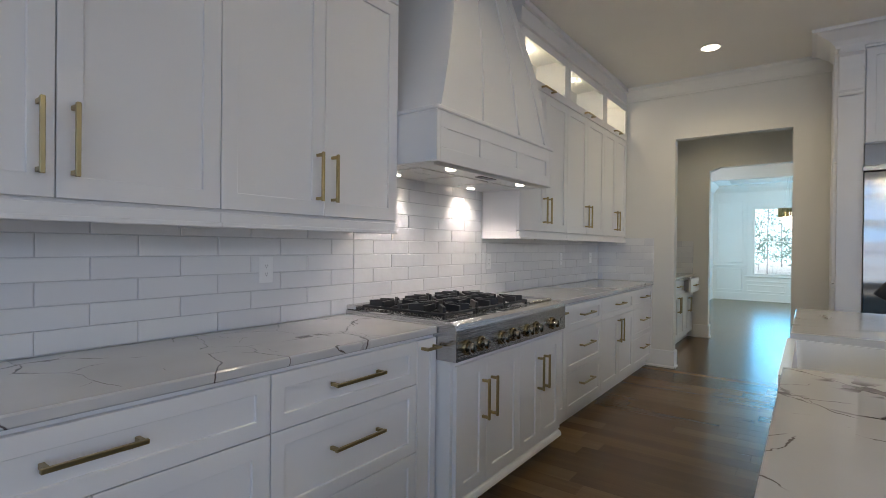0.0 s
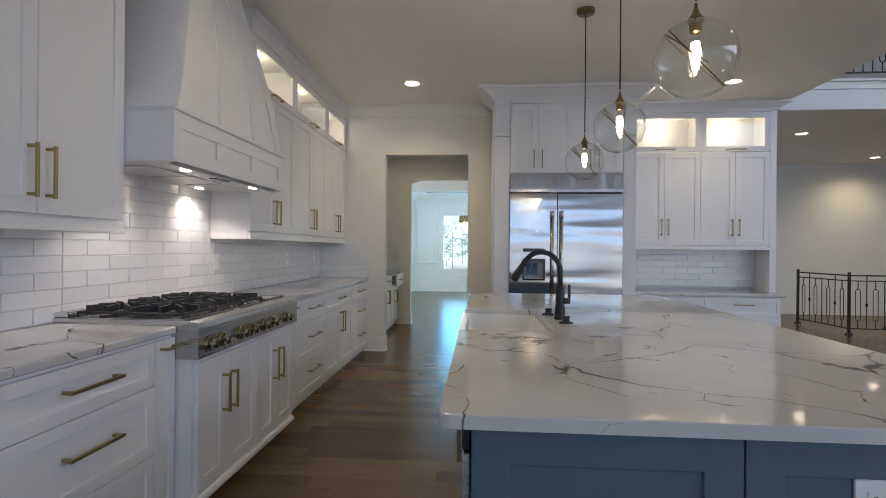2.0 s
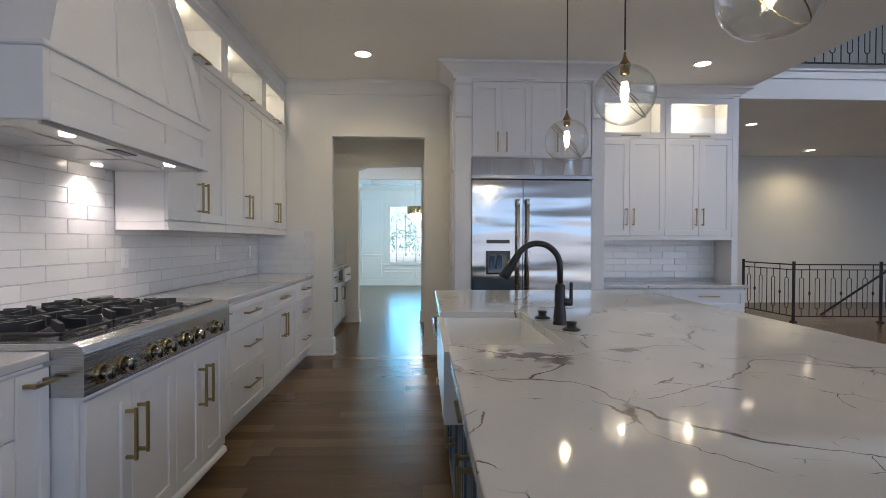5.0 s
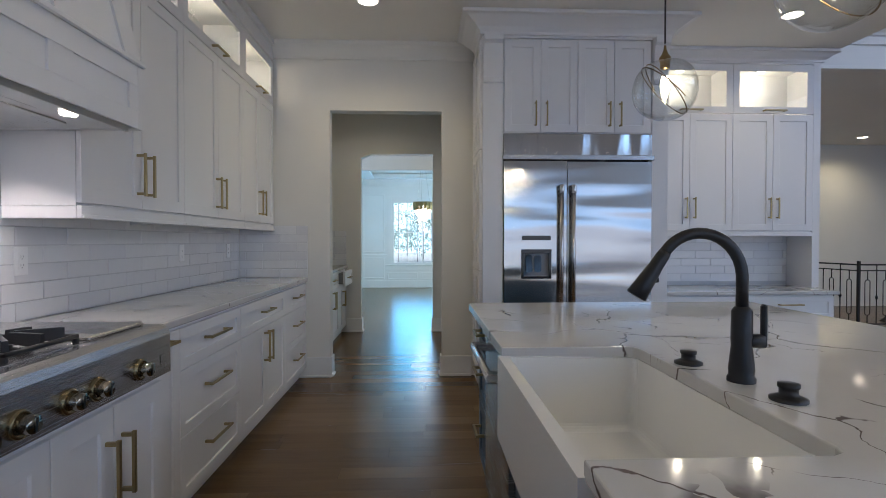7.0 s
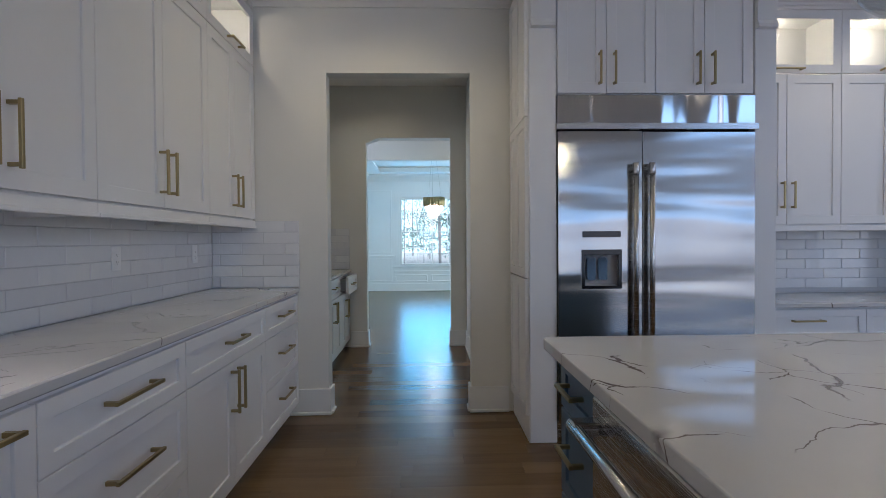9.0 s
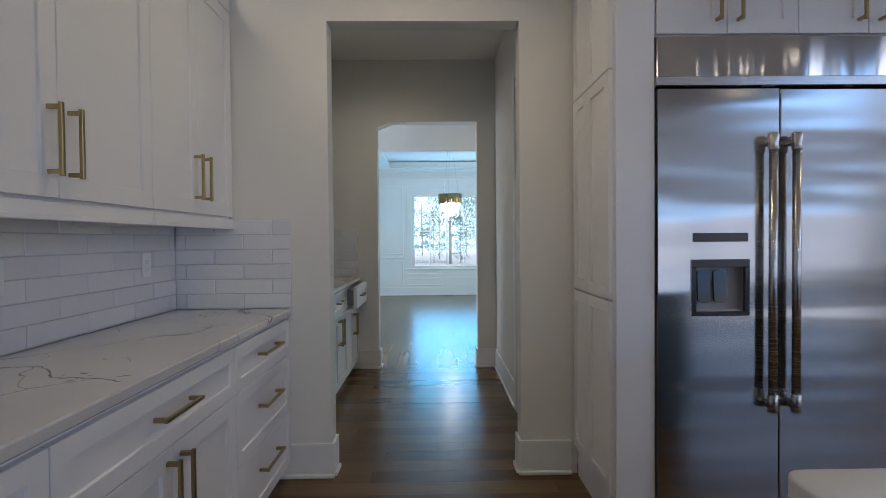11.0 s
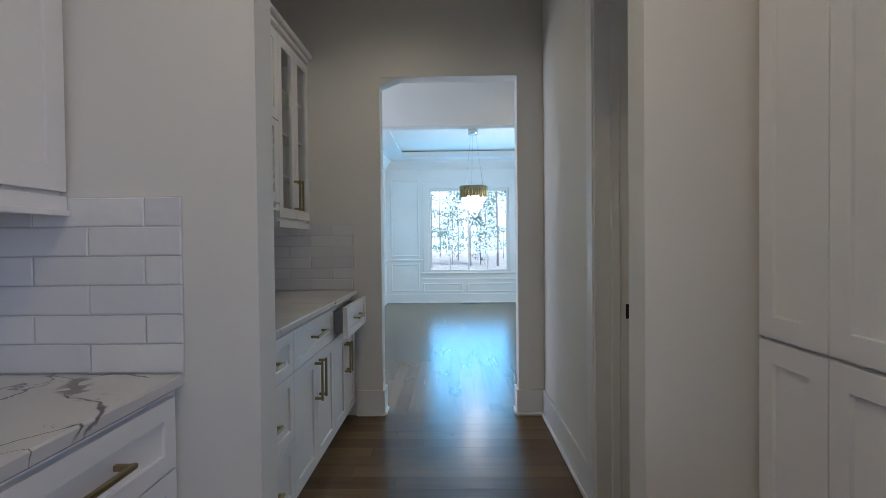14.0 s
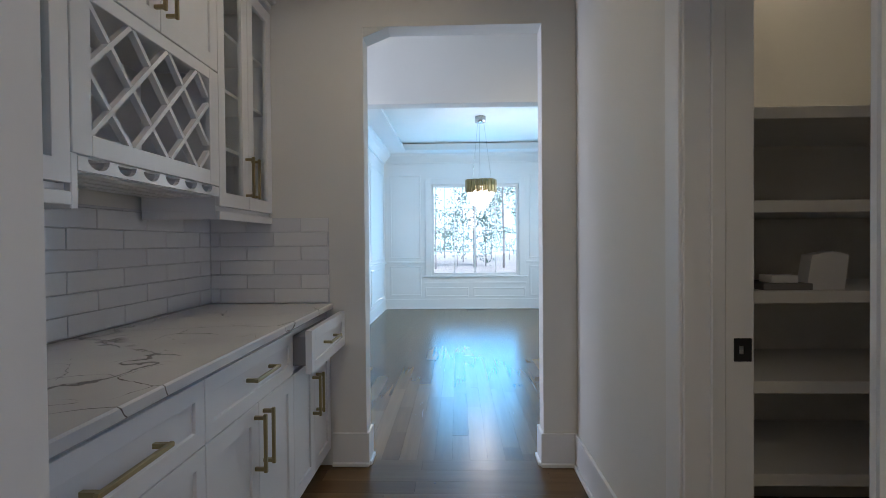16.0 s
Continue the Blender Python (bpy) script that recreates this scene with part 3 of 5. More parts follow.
G1 = "base cabinets along the kitchen wall"
base_cabinet("base_cabinet", L(0.24), 0.976, BASE_H, 0.58, drawer_doors(0.976), "white shaker base cabinet, one drawer over two doors", G1)
base_cabinet("base_cabinet", L(1.216), 0.729, BASE_H, 0.58, drawers3(0.729), "white shaker base cabinet with three wide drawers", G1)
base_cabinet("base_cabinet", L(1.945), 0.138, BASE_H, 0.58, [("door", 0, 0.138, ZB, ZT, ("h", 0.072, 0.828, 0.105))], "narrow white pull-out cabinet beside the rangetop", G1)
CW = 1.21
cook_cab = base_cabinet("base_cabinet", pose(-1.247, 2.095, 0, 0, 0, FACE_L), CW, 0.757, 0.66, [], "white rangetop base cabinet with four doors, stepped forward", G1)
splits = (0.02, 0.285, 0.635, 0.90, 1.19)
for i in range(4):
    d = shaker(cook_cab, splits[i], splits[i + 1], 0.12, 0.735, CABINET)
    pull(d, splits[i + 1] - 0.04 if i % 2 == 0 else splits[i] + 0.04, 0.54, 0.2, True)
bm = bmesh.new()
extrude_poly(bm, [(0.0, 0.082), (-0.036, 0.082), (-0.036, 0.098), (-0.030, 0.110), (-0.021, 0.116), (0.0, 0.116)], lambda u, v, w_: (-0.004 + w_, u, v), CW - 0.03)
part("base_moulding", bm, CABINET, cook_cab, "projecting moulding under the doors")
base_cabinet("base_cabinet", L(3.315), 0.295, BASE_H, 0.58, [("door", 0, 0.295, ZB, ZT, ("h", 0.15, 0.828, 0.13))], "narrow white pull-out cabinet beside the rangetop", G1)
base_cabinet("base_cabinet", L(3.61), 0.72, BASE_H, 0.58, drawers3(0.72), "white shaker base cabinet with three wide drawers", G1)
base_cabinet("base_cabinet", L(4.33), 0.93, BASE_H, 0.58, drawer_doors(0.93), "white shaker base cabinet, one drawer over two doors", G1)
base_cabinet("base_cabinet", L(5.26), 0.735, BASE_H, 0.58, drawers3(0.70, 0.25), "white shaker base cabinet with three drawers", G1)


def countertop(name, x0, x1, y0, y1, label, top=0.914, thick=0.034, c=0.005):
    bm = bmesh.new()
    box(bm, x0, x1, y0, y1, top - thick, top, c)
    return tagged(part(name, bm, QUARTZ), label, "countertop")


countertop("countertop", -1.933, -1.312, 0.2, 2.08, "white quartz countertop with grey-brown veins beside the rangetop")
countertop("countertop", -1.933, -1.312, 3.316, 5.995, "white quartz countertop with grey veins reaching the end wall")

G2 = "upper cabinets along the kitchen wall"
UZ0, UZS, UZ1 = 1.39, 2.485, 2.865


def upper(y, w, label):
    rows = [("door", 0, w / 2, UZ0 + 0.01, UZS - 0.012, ("v", w / 2 - 0.04, 1.563, 0.205)), ("door", w / 2, w, UZ0 + 0.01, UZS - 0.012, ("v", w / 2 + 0.04, 1.563, 0.205)),
            ("glass", 0, w, UZS - 0.008, UZ1, ("h", w / 2, UZS + 0.02, 0.2))]
    cab = upper_cabinet("upper_cabinet", pose(UX, y, 0, 0, 0, FACE_L), w, 0.288, UZ0, UZS, UZ1, rows, label, G2)
    boxes("light_rail", CABINET, cab, (0, w, -0.02, -0.001, 1.338, UZ0), (0, w, -0.028, -0.02, 1.338, 1.354), (0, 0.018, 0.0, 0.288, 1.338, UZ0), c=0.002)
    boxes("crown", CABINET, cab, (0, w, -0.022, 0.29, UZ1 + 0.019, 3.0), (0, w, -0.05, 0.29, 3.0, 3.046), c=0.003)
    return cab


for y, w in ((0.262, 0.95), (1.212, 0.925), (3.44, 0.86), (4.30, 0.943), (5.243, 0.745)):
    upper(y, w, "white shaker wall cabinet with lit glass door on top")
    point("cabinet_puck", (UX - 0.145, y + w / 2, UZ1 - 0.12), 2.2, (1.0, 0.84, 0.56), 0.03)


def range_hood():
    hood = thing("range_hood", pose(0, 0, 0), "white painted tapered range hood with steel insert", "range hood")
    y0, y1, xf, xb = 2.142, 3.435, -1.372, -1.93
    bm = bmesh.new()
    box(bm, xb, xf, y0, y0 + 0.03, 1.685, 1.93, 0.002)
    box(bm, xb, xf, y1 - 0.03, y1, 1.685, 1.93, 0.002)
    box(bm, xf - 0.03, xf - 0.009, y0 + 0.03, y1 - 0.03, 1.70, 1.94)
    box(bm, xf - 0.009, xf, y0 + 0.03, y1 - 0.03, 1.685, 1.755, 0.0015)
    box(bm, xf - 0.009, xf, y0 + 0.03, y1 - 0.03, 1.85, 1.93, 0.0015)
    n = 3
    pw = (y1 - y0 - 0.06) / n
    for i in range(n + 1):
        yc = y0 + 0.03 + i * pw
        box(bm, xf - 0.009, xf, max(y0 + 0.03, yc - 0.055), min(y1 - 0.03, yc + 0.055), 1.755, 1.85, 0.0015)
    part("lower_box", bm, CABINET, hood, "white panelled apron box")
    boxes("ledge", CABINET, hood, (xb, xf + 0.012, y0 - 0.012, y1 + 0.012, 1.93, 1.952), c=0.005)
    # tapered chimney with a slight flare at its foot
    prof = [(1.952, -1.375, 0.625), (2.05, -1.384, 0.588), (2.2, -1.398, 0.535), (2.4, -1.425, 0.463), (2.6, -1.462, 0.385), (2.81, -1.505, 0.302), (3.046, -1.56, 0.21)]
    yc = (y0 + y1) / 2
    bm = bmesh.new()
    rings = [[bm.verts.new(p) for p in ((xb, yc - h, z), (x, yc - h, z), (x, yc + h, z), (xb, yc + h, z))] for z, x, h in prof]
    for a, b_ in zip(rings, rings[1:]):
        for k in range(3):
            bm.faces.new((a[k], a[k + 1], b_[k + 1], b_[k]))
    part("chimney", bm, CABINET, hood)
    for f in (-0.92, -0.33, 0.33, 0.92):
        bm = bmesh.new()
        rows = []
        for z, x, h in prof:
            cy = yc + f * h
            hw = 0.035 if abs(f) < 0.5 else 0.05
            hw = hw * (0.55 + 0.45 * h / 0.625)
            rows.append([bm.verts.new(p) for p in ((x - 0.002, cy - hw, z), (x + 0.010, cy - hw, z), (x + 0.010, cy + hw, z), (x - 0.002, cy + hw, z))])
        for a, b_ in zip(rows, rows[1:]):
            for k in range(3):
                bm.faces.new((a[k], a[k + 1], b_[k + 1], b_[k]))
        part("batten", bm, CABINET, hood)
    boxes("top_rail", CABINET, hood, (-1.56, -1.525, yc - 0.25, yc + 0.25, 2.90, 3.046), c=0.003)
    ins = boxes("insert", INSERT_STEEL, hood, (xb + 0.01, xf - 0.04, y0 + 0.035, y1 - 0.035, 1.685, 1.70), (xb + 0.02, xf - 0.06, y0 + 0.05, y1 - 0.05, 1.70, 1.75), (xf - 0.046, xf - 0.034, y0 + 0.034, y1 - 0.034, 1.672, 1.70), label="stainless steel hood liner")
    for i in range(3):
        yb = y0 + 0.12 + i * 0.36
        boxes("baffle_filter", INSERT_STEEL, ins, (xb + 0.10, xf - 0.20, yb, yb + 0.32, 1.679, 1.685), label="steel baffle filter", c=0.002)
    boxes("control_slot", BLACK_GLOSS, ins, (xf - 0.15, xf - 0.10, yc - 0.08, yc + 0.08, 1.681, 1.685), c=0.001)
    for x, y in ((-1.46, 2.38), (-1.46, 3.15), (-1.84, 2.38), (-1.84, 3.15)):
        bm = bmesh.new()
        lathe(bm, [(0.0, 1.679), (0.018, 1.679), (0.026, 1.674), (0.028, 1.684)], (x, y, 0), 16)
        part("hood_lamp", bm, LAMP_GLOW, ins, "lit round hood lamp")
        spot("hood_spot", (x, y, 1.665), 11.5 if x < -1.7 else 5.5, (1.0, 0.87, 0.76), 122, 0.6, 0.02)
    return hood


range_hood()


def knob(parent, y, z, x):
    bm = bmesh.new()
    lathe(bm, [(0.036, 0.0), (0.036, 0.010), (0.031, 0.014), (0.027, 0.012), (0.0, 0.012)], (x, y, z), 20, "x")
    bez = part("knob_bezel", bm, KNOB_BRASS, parent, "brass knob bezel")
    bm = bmesh.new()
    lathe(bm, [(0.022, 0.012), (0.024, 0.036), (0.022, 0.042), (0.0, 0.043)], (x, y, z), 20, "x")
    box(bm, x + 0.036, x + 0.048, y - 0.004, y + 0.004, z - 0.02, z + 0.02, 0.002)
    part("knob", bm, KNOB_STEEL, bez, "dark polished control knob")


def rangetop():
    rt = thing("gas_rangetop", pose(0, 0, 0), "stainless steel gas rangetop with black cast iron grates", "rangetop")
    y0, y1, xb, xf = 2.085, 3.312, -1.923, -1.215
    bm = bmesh.new()
    extrude_poly(bm, [(xf + 0.005, 0.76), (xf + 0.005, 0.90), (xf - 0.004, 0.925), (xf - 0.03, 0.938), (xb, 0.938), (xb, 0.76)], lambda u, v, w: (u, y0 + w, v), y1 - y0)
    part("body", bm, STEEL, rt)
    boxes("cooking_tray", STEEL, rt, (xb + 0.09, xf - 0.075, y0 + 0.02, y1 - 0.36, 0.9385, 0.941), label="recessed steel tray", c=0)
    boxes("griddle", STEEL, rt, (xb + 0.09, xf - 0.075, y1 - 0.33, y1 - 0.03, 0.9385, 0.952), label="steel griddle plate", c=0.004)
    boxes("back_guard", STEEL, rt, (xb, xb + 0.07, y0, y1, 0.9385, 0.965), c=0.006)
    n = 3
    w = (y1 - 0.36 - y0 - 0.02) / n
    for i in range(n):
        a, b_ = y0 + 0.02 + i * w + 0.006, y0 + 0.02 + (i + 1) * w - 0.006
        x0, x1 = xb + 0.095, xf - 0.08
        bm = bmesh.new()
        z0, z1 = 0.956, 0.998
        for x in (x0, x1 - 0.012):
            box(bm, x, x + 0.012, a, b_, z0, z0 + 0.013, 0.003)
        for y in (a, b_ - 0.012):
            box(bm, x0, x1, y, y + 0.012, z0, z0 + 0.013, 0.003)
        box(bm, (x0 + x1) / 2 - 0.008, (x0 + x1) / 2 + 0.008, a, b_, z0, z1 - 0.006, 0.004)
        for half in (0, 1):
            cx, cy = x0 + (x1 - x0) * (0.25 + 0.5 * half), (a + b_) / 2
            for k in range(8):
                an = k * math.pi / 4
                dx, dy = math.cos(an), math.sin(an)
                far = 0.125 if k % 2 == 0 else 0.155
                p, q = Vector((cx + dx * 0.04, cy + dy * 0.04)), Vector((cx + dx * far, cy + dy * far * 0.95))
                n_ = Vector((-dy, dx)) * 0.0085
                low = [bm.verts.new((v.x, v.y, z)) for v, z in ((p + n_, z0 + 0.012), (p - n_, z0 + 0.012), (q - n_, z0), (q + n_, z0))]
                top = [bm.verts.new((v.x, v.y, z)) for v, z in ((p + n_ * 0.8, z1), (p - n_ * 0.8, z1), (q - n_ * 0.8, z1 - 0.004), (q + n_ * 0.8, z1 - 0.004))]
                made = [bm.faces.new(low[::-1]), bm.faces.new(top)] + [bm.faces.new((low[i_], low[(i_ + 1) % 4], top[(i_ + 1) % 4], top[i_])) for i_ in range(4)]
                bmesh.ops.recalc_face_normals(bm, faces=made)
        for x in (x0, x1 - 0.014):
            for y in (a, b_ - 0.014):
                box(bm, x, x + 0.014, y, y + 0.014, 0.941, z0 + 0.002, 0.002)
        part("grate", bm, CAST_IRON, rt, "black cast iron grate")
        for half in (0, 1):
            bm = bmesh.new()
            lathe(bm, [(0.05, 0.941), (0.05, 0.948), (0.036, 0.952), (0.036, 0.960), (0.0, 0.962)], (x0 + (x1 - x0) * (0.25 + 0.5 * half), (a + b_) / 2, 0), 16)
            part("burner", bm, BLACK_METAL, rt, "black gas burner cap")
    for y in (2.17, 2.29, 2.49, 2.605, 2.77, 2.885, 3.105):
        knob(rt, y, 0.818, xf + 0.005)
    boxes("badge", STEEL, rt, (xf + 0.005, xf + 0.008, 3.24, 3.275, 0.80, 0.835), c=0.001)
    return rt


rangetop()

# ---------------------------------------------------------------- fridge wall
LINER = painted("grey_dispenser_plastic", (0.40, 0.40, 0.41), 0.3, 120, 0.03, 0.05)
def fridge():
    fr = thing("refrigerator", pose(0, 0, 0), "large built-in stainless steel double-door refrigerator", "refrigerator")
    x0, x1, y, xm = 0.392, 1.612, 5.42, 0.908
    boxes("body", BLACK_METAL, fr, (x0 + 0.003, x1 - 0.003, y + 0.05, 6.2, 0.02, 2.12), label="dark carcass", c=0)
    boxes("kick_plate", STEEL, fr, (x0, x1, y + 0.03, y + 0.05, 0.02, 0.12))
    boxes("top_grille", GRILLE_STEEL, fr, (x0, x1, y - 0.012, y + 0.05, 1.945, 2.118), label="polished steel top panel", c=0.003)
    boxes("grille_lip", STEEL, fr, (x0 - 0.01, x1 + 0.012, y - 0.030, y - 0.002, 1.905, 1.945), label="brushed steel lip", c=0.003)
    # the left door has a niche cut into it for the dispenser
    hx0, hx1, hz0, hz1, yf = 0.537, 0.778, 0.947, 1.178, y - 0.018
    bm = bmesh.new()
    gx, gz = (x0 + 0.002, hx0, hx1, xm - 0.003), (0.13, hz0, hz1, 1.895)
    front = [[bm.verts.new((gx[i], yf, gz[k])) for k in range(4)] for i in range(4)]
    for i in range(3):
        for k in range(3):
            if (i, k) != (1, 1):
                bm.faces.new((front[i][k], front[i + 1][k], front[i + 1][k + 1], front[i][k + 1]))
    rim = [front[i][0] for i in range(4)] + [front[3][k] for k in (1, 2, 3)] + [front[i][3] for i in (2, 1, 0)] + [front[0][k] for k in (2, 1)]
    rear = [bm.verts.new((v.co.x, y + 0.048, v.co.z)) for v in rim]
    for i in range(len(rim)):
        j = (i + 1) % len(rim)
        bm.faces.new((rim[i], rear[i], rear[j], rim[j]))
    bm.faces.new(rear)
    bmesh.ops.recalc_face_normals(bm, faces=bm.faces[:])
    left = part("door", bm, FRIDGE_STEEL, fr)
    right = boxes("door", FRIDGE_STEEL, fr, (xm + 0.003, x1 - 0.002, y - 0.018, y + 0.048, 0.13, 1.895), c=0.004)
    for d, x in ((left, 0.852), (right, 0.95)):
        bm = bmesh.new()
        yh = y - 0.062
        tube(bm, [(x, yh, 0.57), (x, yh, 1.68)], 0.0165, 16)
        for z in (0.575, 1.672):
            tube(bm, [(x, yh, z), (x, yh + 0.02, z), (x, y - 0.016, z)], [0.018, 0.017, 0.021], 12)
        for z0, z1 in ((0.545, 0.62), (1.63, 1.70)):
            lathe(bm, [(0.0, z0), (0.018, z0), (0.0205, z0 + 0.004), (0.0205, z1 - 0.004), (0.018, z1), (0.0, z1)], (x, yh, 0), 16)
        part("handle", bm, STEEL, d, "tubular steel handle")
    boxes("display", BLACK_GLOSS, left, (0.54, 0.775, y - 0.021, y - 0.017, 1.255, 1.292), label="dark display strip")
    yb = y + 0.036
    disp = boxes("dispenser", LINER, left, (hx0, hx1, yb, yb + 0.006, hz0, hz1), (hx0, hx0 + 0.004, yf, yb, hz0, hz1), (hx1 - 0.004, hx1, yf, yb, hz0, hz1), (hx0 + 0.004, hx1 - 0.004, yf, yb, hz1 - 0.004, hz1), (hx0 + 0.004, hx1 - 0.004, yf, yb, hz0, hz0 + 0.004), label="recessed grey ice and water dispenser", c=0)
    boxes("bezel", BLACK_GLOSS, disp, (hx0 - 0.003, hx1 + 0.003, yf - 0.004, yf + 0.010, hz0 - 0.004, hz0 + 0.014), (hx0 - 0.003, hx0 + 0.018, yf - 0.004, yf + 0.010, hz0 + 0.014, hz1 - 0.03), (hx1 - 0.018, hx1 + 0.003, yf - 0.004, yf + 0.010, hz0 + 0.014, hz1 - 0.03), (hx0 - 0.003, hx1 + 0.003, yf - 0.004, yf + 0.010, hz1 - 0.03, hz1 + 0.003), label="glossy black bezel", c=0.002)
    boxes("bezel_trim", STEEL, disp, (hx0 - 0.006, hx1 + 0.006, yf - 0.002, yf + 0.002, hz0 - 0.008, hz0 - 0.004), (hx0 - 0.006, hx0 - 0.003, yf - 0.002, yf + 0.002, hz0 - 0.004, hz1 + 0.003), (hx1 + 0.003, hx1 + 0.006, yf - 0.002, yf + 0.002, hz0 - 0.004, hz1 + 0.003), label="thin bright steel trim", c=0.0005)
    boxes("nozzle", BLACK_METAL, disp, (0.60, 0.70, yf + 0.012, yb, hz1 - 0.022, hz1 - 0.004), label="dark nozzle block", c=0.004)
    for xa in (0.578, 0.648):
        bm = bmesh.new()
        prof_p = []
        for cx, cz, a0 in ((xa + 0.042, 1.118, 0), (xa + 0.016, 1.118, 90), (xa + 0.016, 1.008, 180), (xa + 0.042, 1.008, 270)):
            prof_p += [(cx + 0.014 * math.cos(radians(a0 + 30 * k)), cz + 0.014 * math.sin(radians(a0 + 30 * k))) for k in range(4)]
        extrude_poly(bm, prof_p, lambda u, v, t_: (u, yb - 0.014 + t_ - (1.13 - v) * 0.08, v), 0.012)
        part("paddle", bm, BLACK_GLOSS, disp, "rounded black dispenser paddle")
    boxes("drip_tray", LINER, disp, (hx0 + 0.02, hx1 - 0.02, yf + 0.011, yb, hz0 + 0.004, hz0 + 0.018), c=0.004)
    return fr


fridge()
SUR = thing("fridge_surround_cabinet", pose(0, 5.44, 0), "white fridge surround with pilasters, four doors and crown moulding", "cabinet")
boxes("pilaster", CABINET, SUR, (0.222, 0.388, -0.02, 0.555, 0, 2.91), c=0.002)
boxes("pilaster", CABINET, SUR, (1.616, 1.75, -0.02, 0.815, 0, 2.91), c=0.002)
boxes("body", CABINET, SUR, (0.39, 1.614, 0.001, 0.815, 2.126, 2.91), c=0)
for x in (0.23, 1.62):
    bm = bmesh.new()
    w = 0.15 if x < 1 else 0.12
    extrude_poly(bm, [(-0.02, 2.90), (-0.085, 2.90), (-0.085, 2.85), (-0.06, 2.83), (-0.045, 2.73), (-0.035, 2.57), (-0.05, 2.545), (-0.05, 2.525), (-0.02, 2.52)], lambda u, v, t: (x + t, u, v), w)
    part("corbel", bm, CABINET, SUR, "stepped white corbel")
xs = (0.395, 0.695, 0.998, 1.30, 1.605)
for i in range(4):
    d = shaker(SUR, xs[i], xs[i + 1], 2.13, 2.88, CABINET)
    pull(d, xs[i + 1] - 0.045 if i % 2 == 0 else xs[i] + 0.045, 2.275, 0.2, True)


def crown(parent, x0, x1, y, zt, label, depth=0.13, h=0.12, left=True, right=True):
    """Crown moulding along a front, with its returns mitred."""
    prof = [(0, zt - h), (-0.02, zt - h), (-0.022, zt - h + 0.02), (-0.05, zt - h * 0.62), (-depth * 0.75, zt - h * 0.25), (-depth * 0.8, zt - 0.03), (-depth, zt - 0.026), (-depth, zt)]
    bm = bmesh.new()
    rows = [[bm.verts.new((x0 + (u if left else 0), y + u, v)) for u, v in prof], [bm.verts.new((x1 - (u if right else 0), y + u, v)) for u, v in prof]]
    if left:
        rows.insert(0, [bm.verts.new((x0 + u, y + 0.46, v)) for u, v in prof])
    if right:
        rows.append([bm.verts.new((x1 - u, y + 0.46, v)) for u, v in prof])
    for a, b_ in zip(rows, rows[1:]):
        for k in range(len(prof) - 1):
            bm.faces.new((a[k], a[k + 1], b_[k + 1], b_[k]))
    bmesh.ops.recalc_face_normals(bm, faces=bm.faces[:])
    return part("crown", bm, CABINET, parent, label)


boxes("frieze", CABINET, SUR, (0.388, 1.616, -0.022, 0.0, 2.888, 2.97))
crown(SUR, 0.222, 1.75, -0.02, 3.046, "white crown moulding", 0.175, 0.14)
PAN = thing("pantry_cabinet", pose(0.2205, 5.985, 0, 0, 0, FACE_I), "tall white shaker pantry cabinet with four doors beside the opening", "cabinet")
boxes("body", CABINET, PAN, (0.005, 0.56, -0.003, 0.0, 0, 2.91), c=0)
for x0, x1 in ((0.006, 0.245), (0.245, 0.548)):
    for z0, z1 in ((0.16, 1.005), (1.01, 1.99), (1.995, 2.88)):
        shaker(PAN, x0, x1, z0, z1, CABINET, 0.055, y=-0.003)

# desk cabinets right of the fridge
RX0, RX1, RY = 1.77, 3.52, 6.05
G3 = "upper cabinets beside the fridge"
for x, w in ((1.85, 0.83), (2.68, 0.79)):
    rows = [("door", 0, w / 2, 1.345, 2.452, ("v", w / 2 - 0.04, 1.56, 0.2)), ("door", w / 2, w, 1.345, 2.452, ("v", w / 2 + 0.04, 1.56, 0.2)), ("glass", 0, w, 2.46, 2.925, ("h", w / 2, 2.485, 0.22))]
    cab = upper_cabinet("upper_cabinet", pose(x, RY, 0), w, 0.328, 1.335, 2.455, 2.925, rows, "white shaker wall cabinet with lit glass door on top", G3)
    boxes("light_rail", CABINET, cab, (0, w, -0.02, 0.0, 1.295, 1.335))
    point("cabinet_puck", (x + w / 2, RY + 0.16, 2.80), 2.8, (1.0, 0.84, 0.56), 0.03)
SIDE = thing("cabinet_frame", pose(0, RY, 0), "white side panels and crown framing the desk cabinets", "cabinet")
boxes("side_panel", CABINET, SIDE, (1.752, 1.848, -0.015, 0.318, 0.80, 2.96))
boxes("side_panel", CABINET, SIDE, (3.472, 3.545, -0.015, 0.318, 0.80, 2.96))
boxes("frieze", CABINET, SIDE, (1.848, 3.472, -0.022, 0.0, 2.931, 2.975))
crown(SIDE, 1.752, 3.545, -0.015, 3.046, "white crown moulding", 0.11, 0.095, False, True)
DZ = 0.80
for x0, x1 in ((1.755, 2.60), (2.60, 3.43)):
    w = x1 - x0
    base_cabinet("desk_cabinet", pose(x0, 5.74, 0), w, DZ - 0.032, 0.62, [("drawer", 0, w, 0.545, DZ - 0.045, ("h", w / 2, 0.68, 0.22)), ("door", 0, w / 2, 0.1, 0.54, ("v", w / 2 - 0.03, 0.43, 0.16)), ("door", w / 2, w, 0.1, 0.54, ("v", w / 2 + 0.03, 0.43, 0.16))], "white shaker desk cabinet with a wide drawer", "desk cabinets beside the fridge")
countertop("desk_countertop", 1.752, 3.47, 5.70, 6.365, "white quartz desk top below the tiled wall", DZ, 0.032)

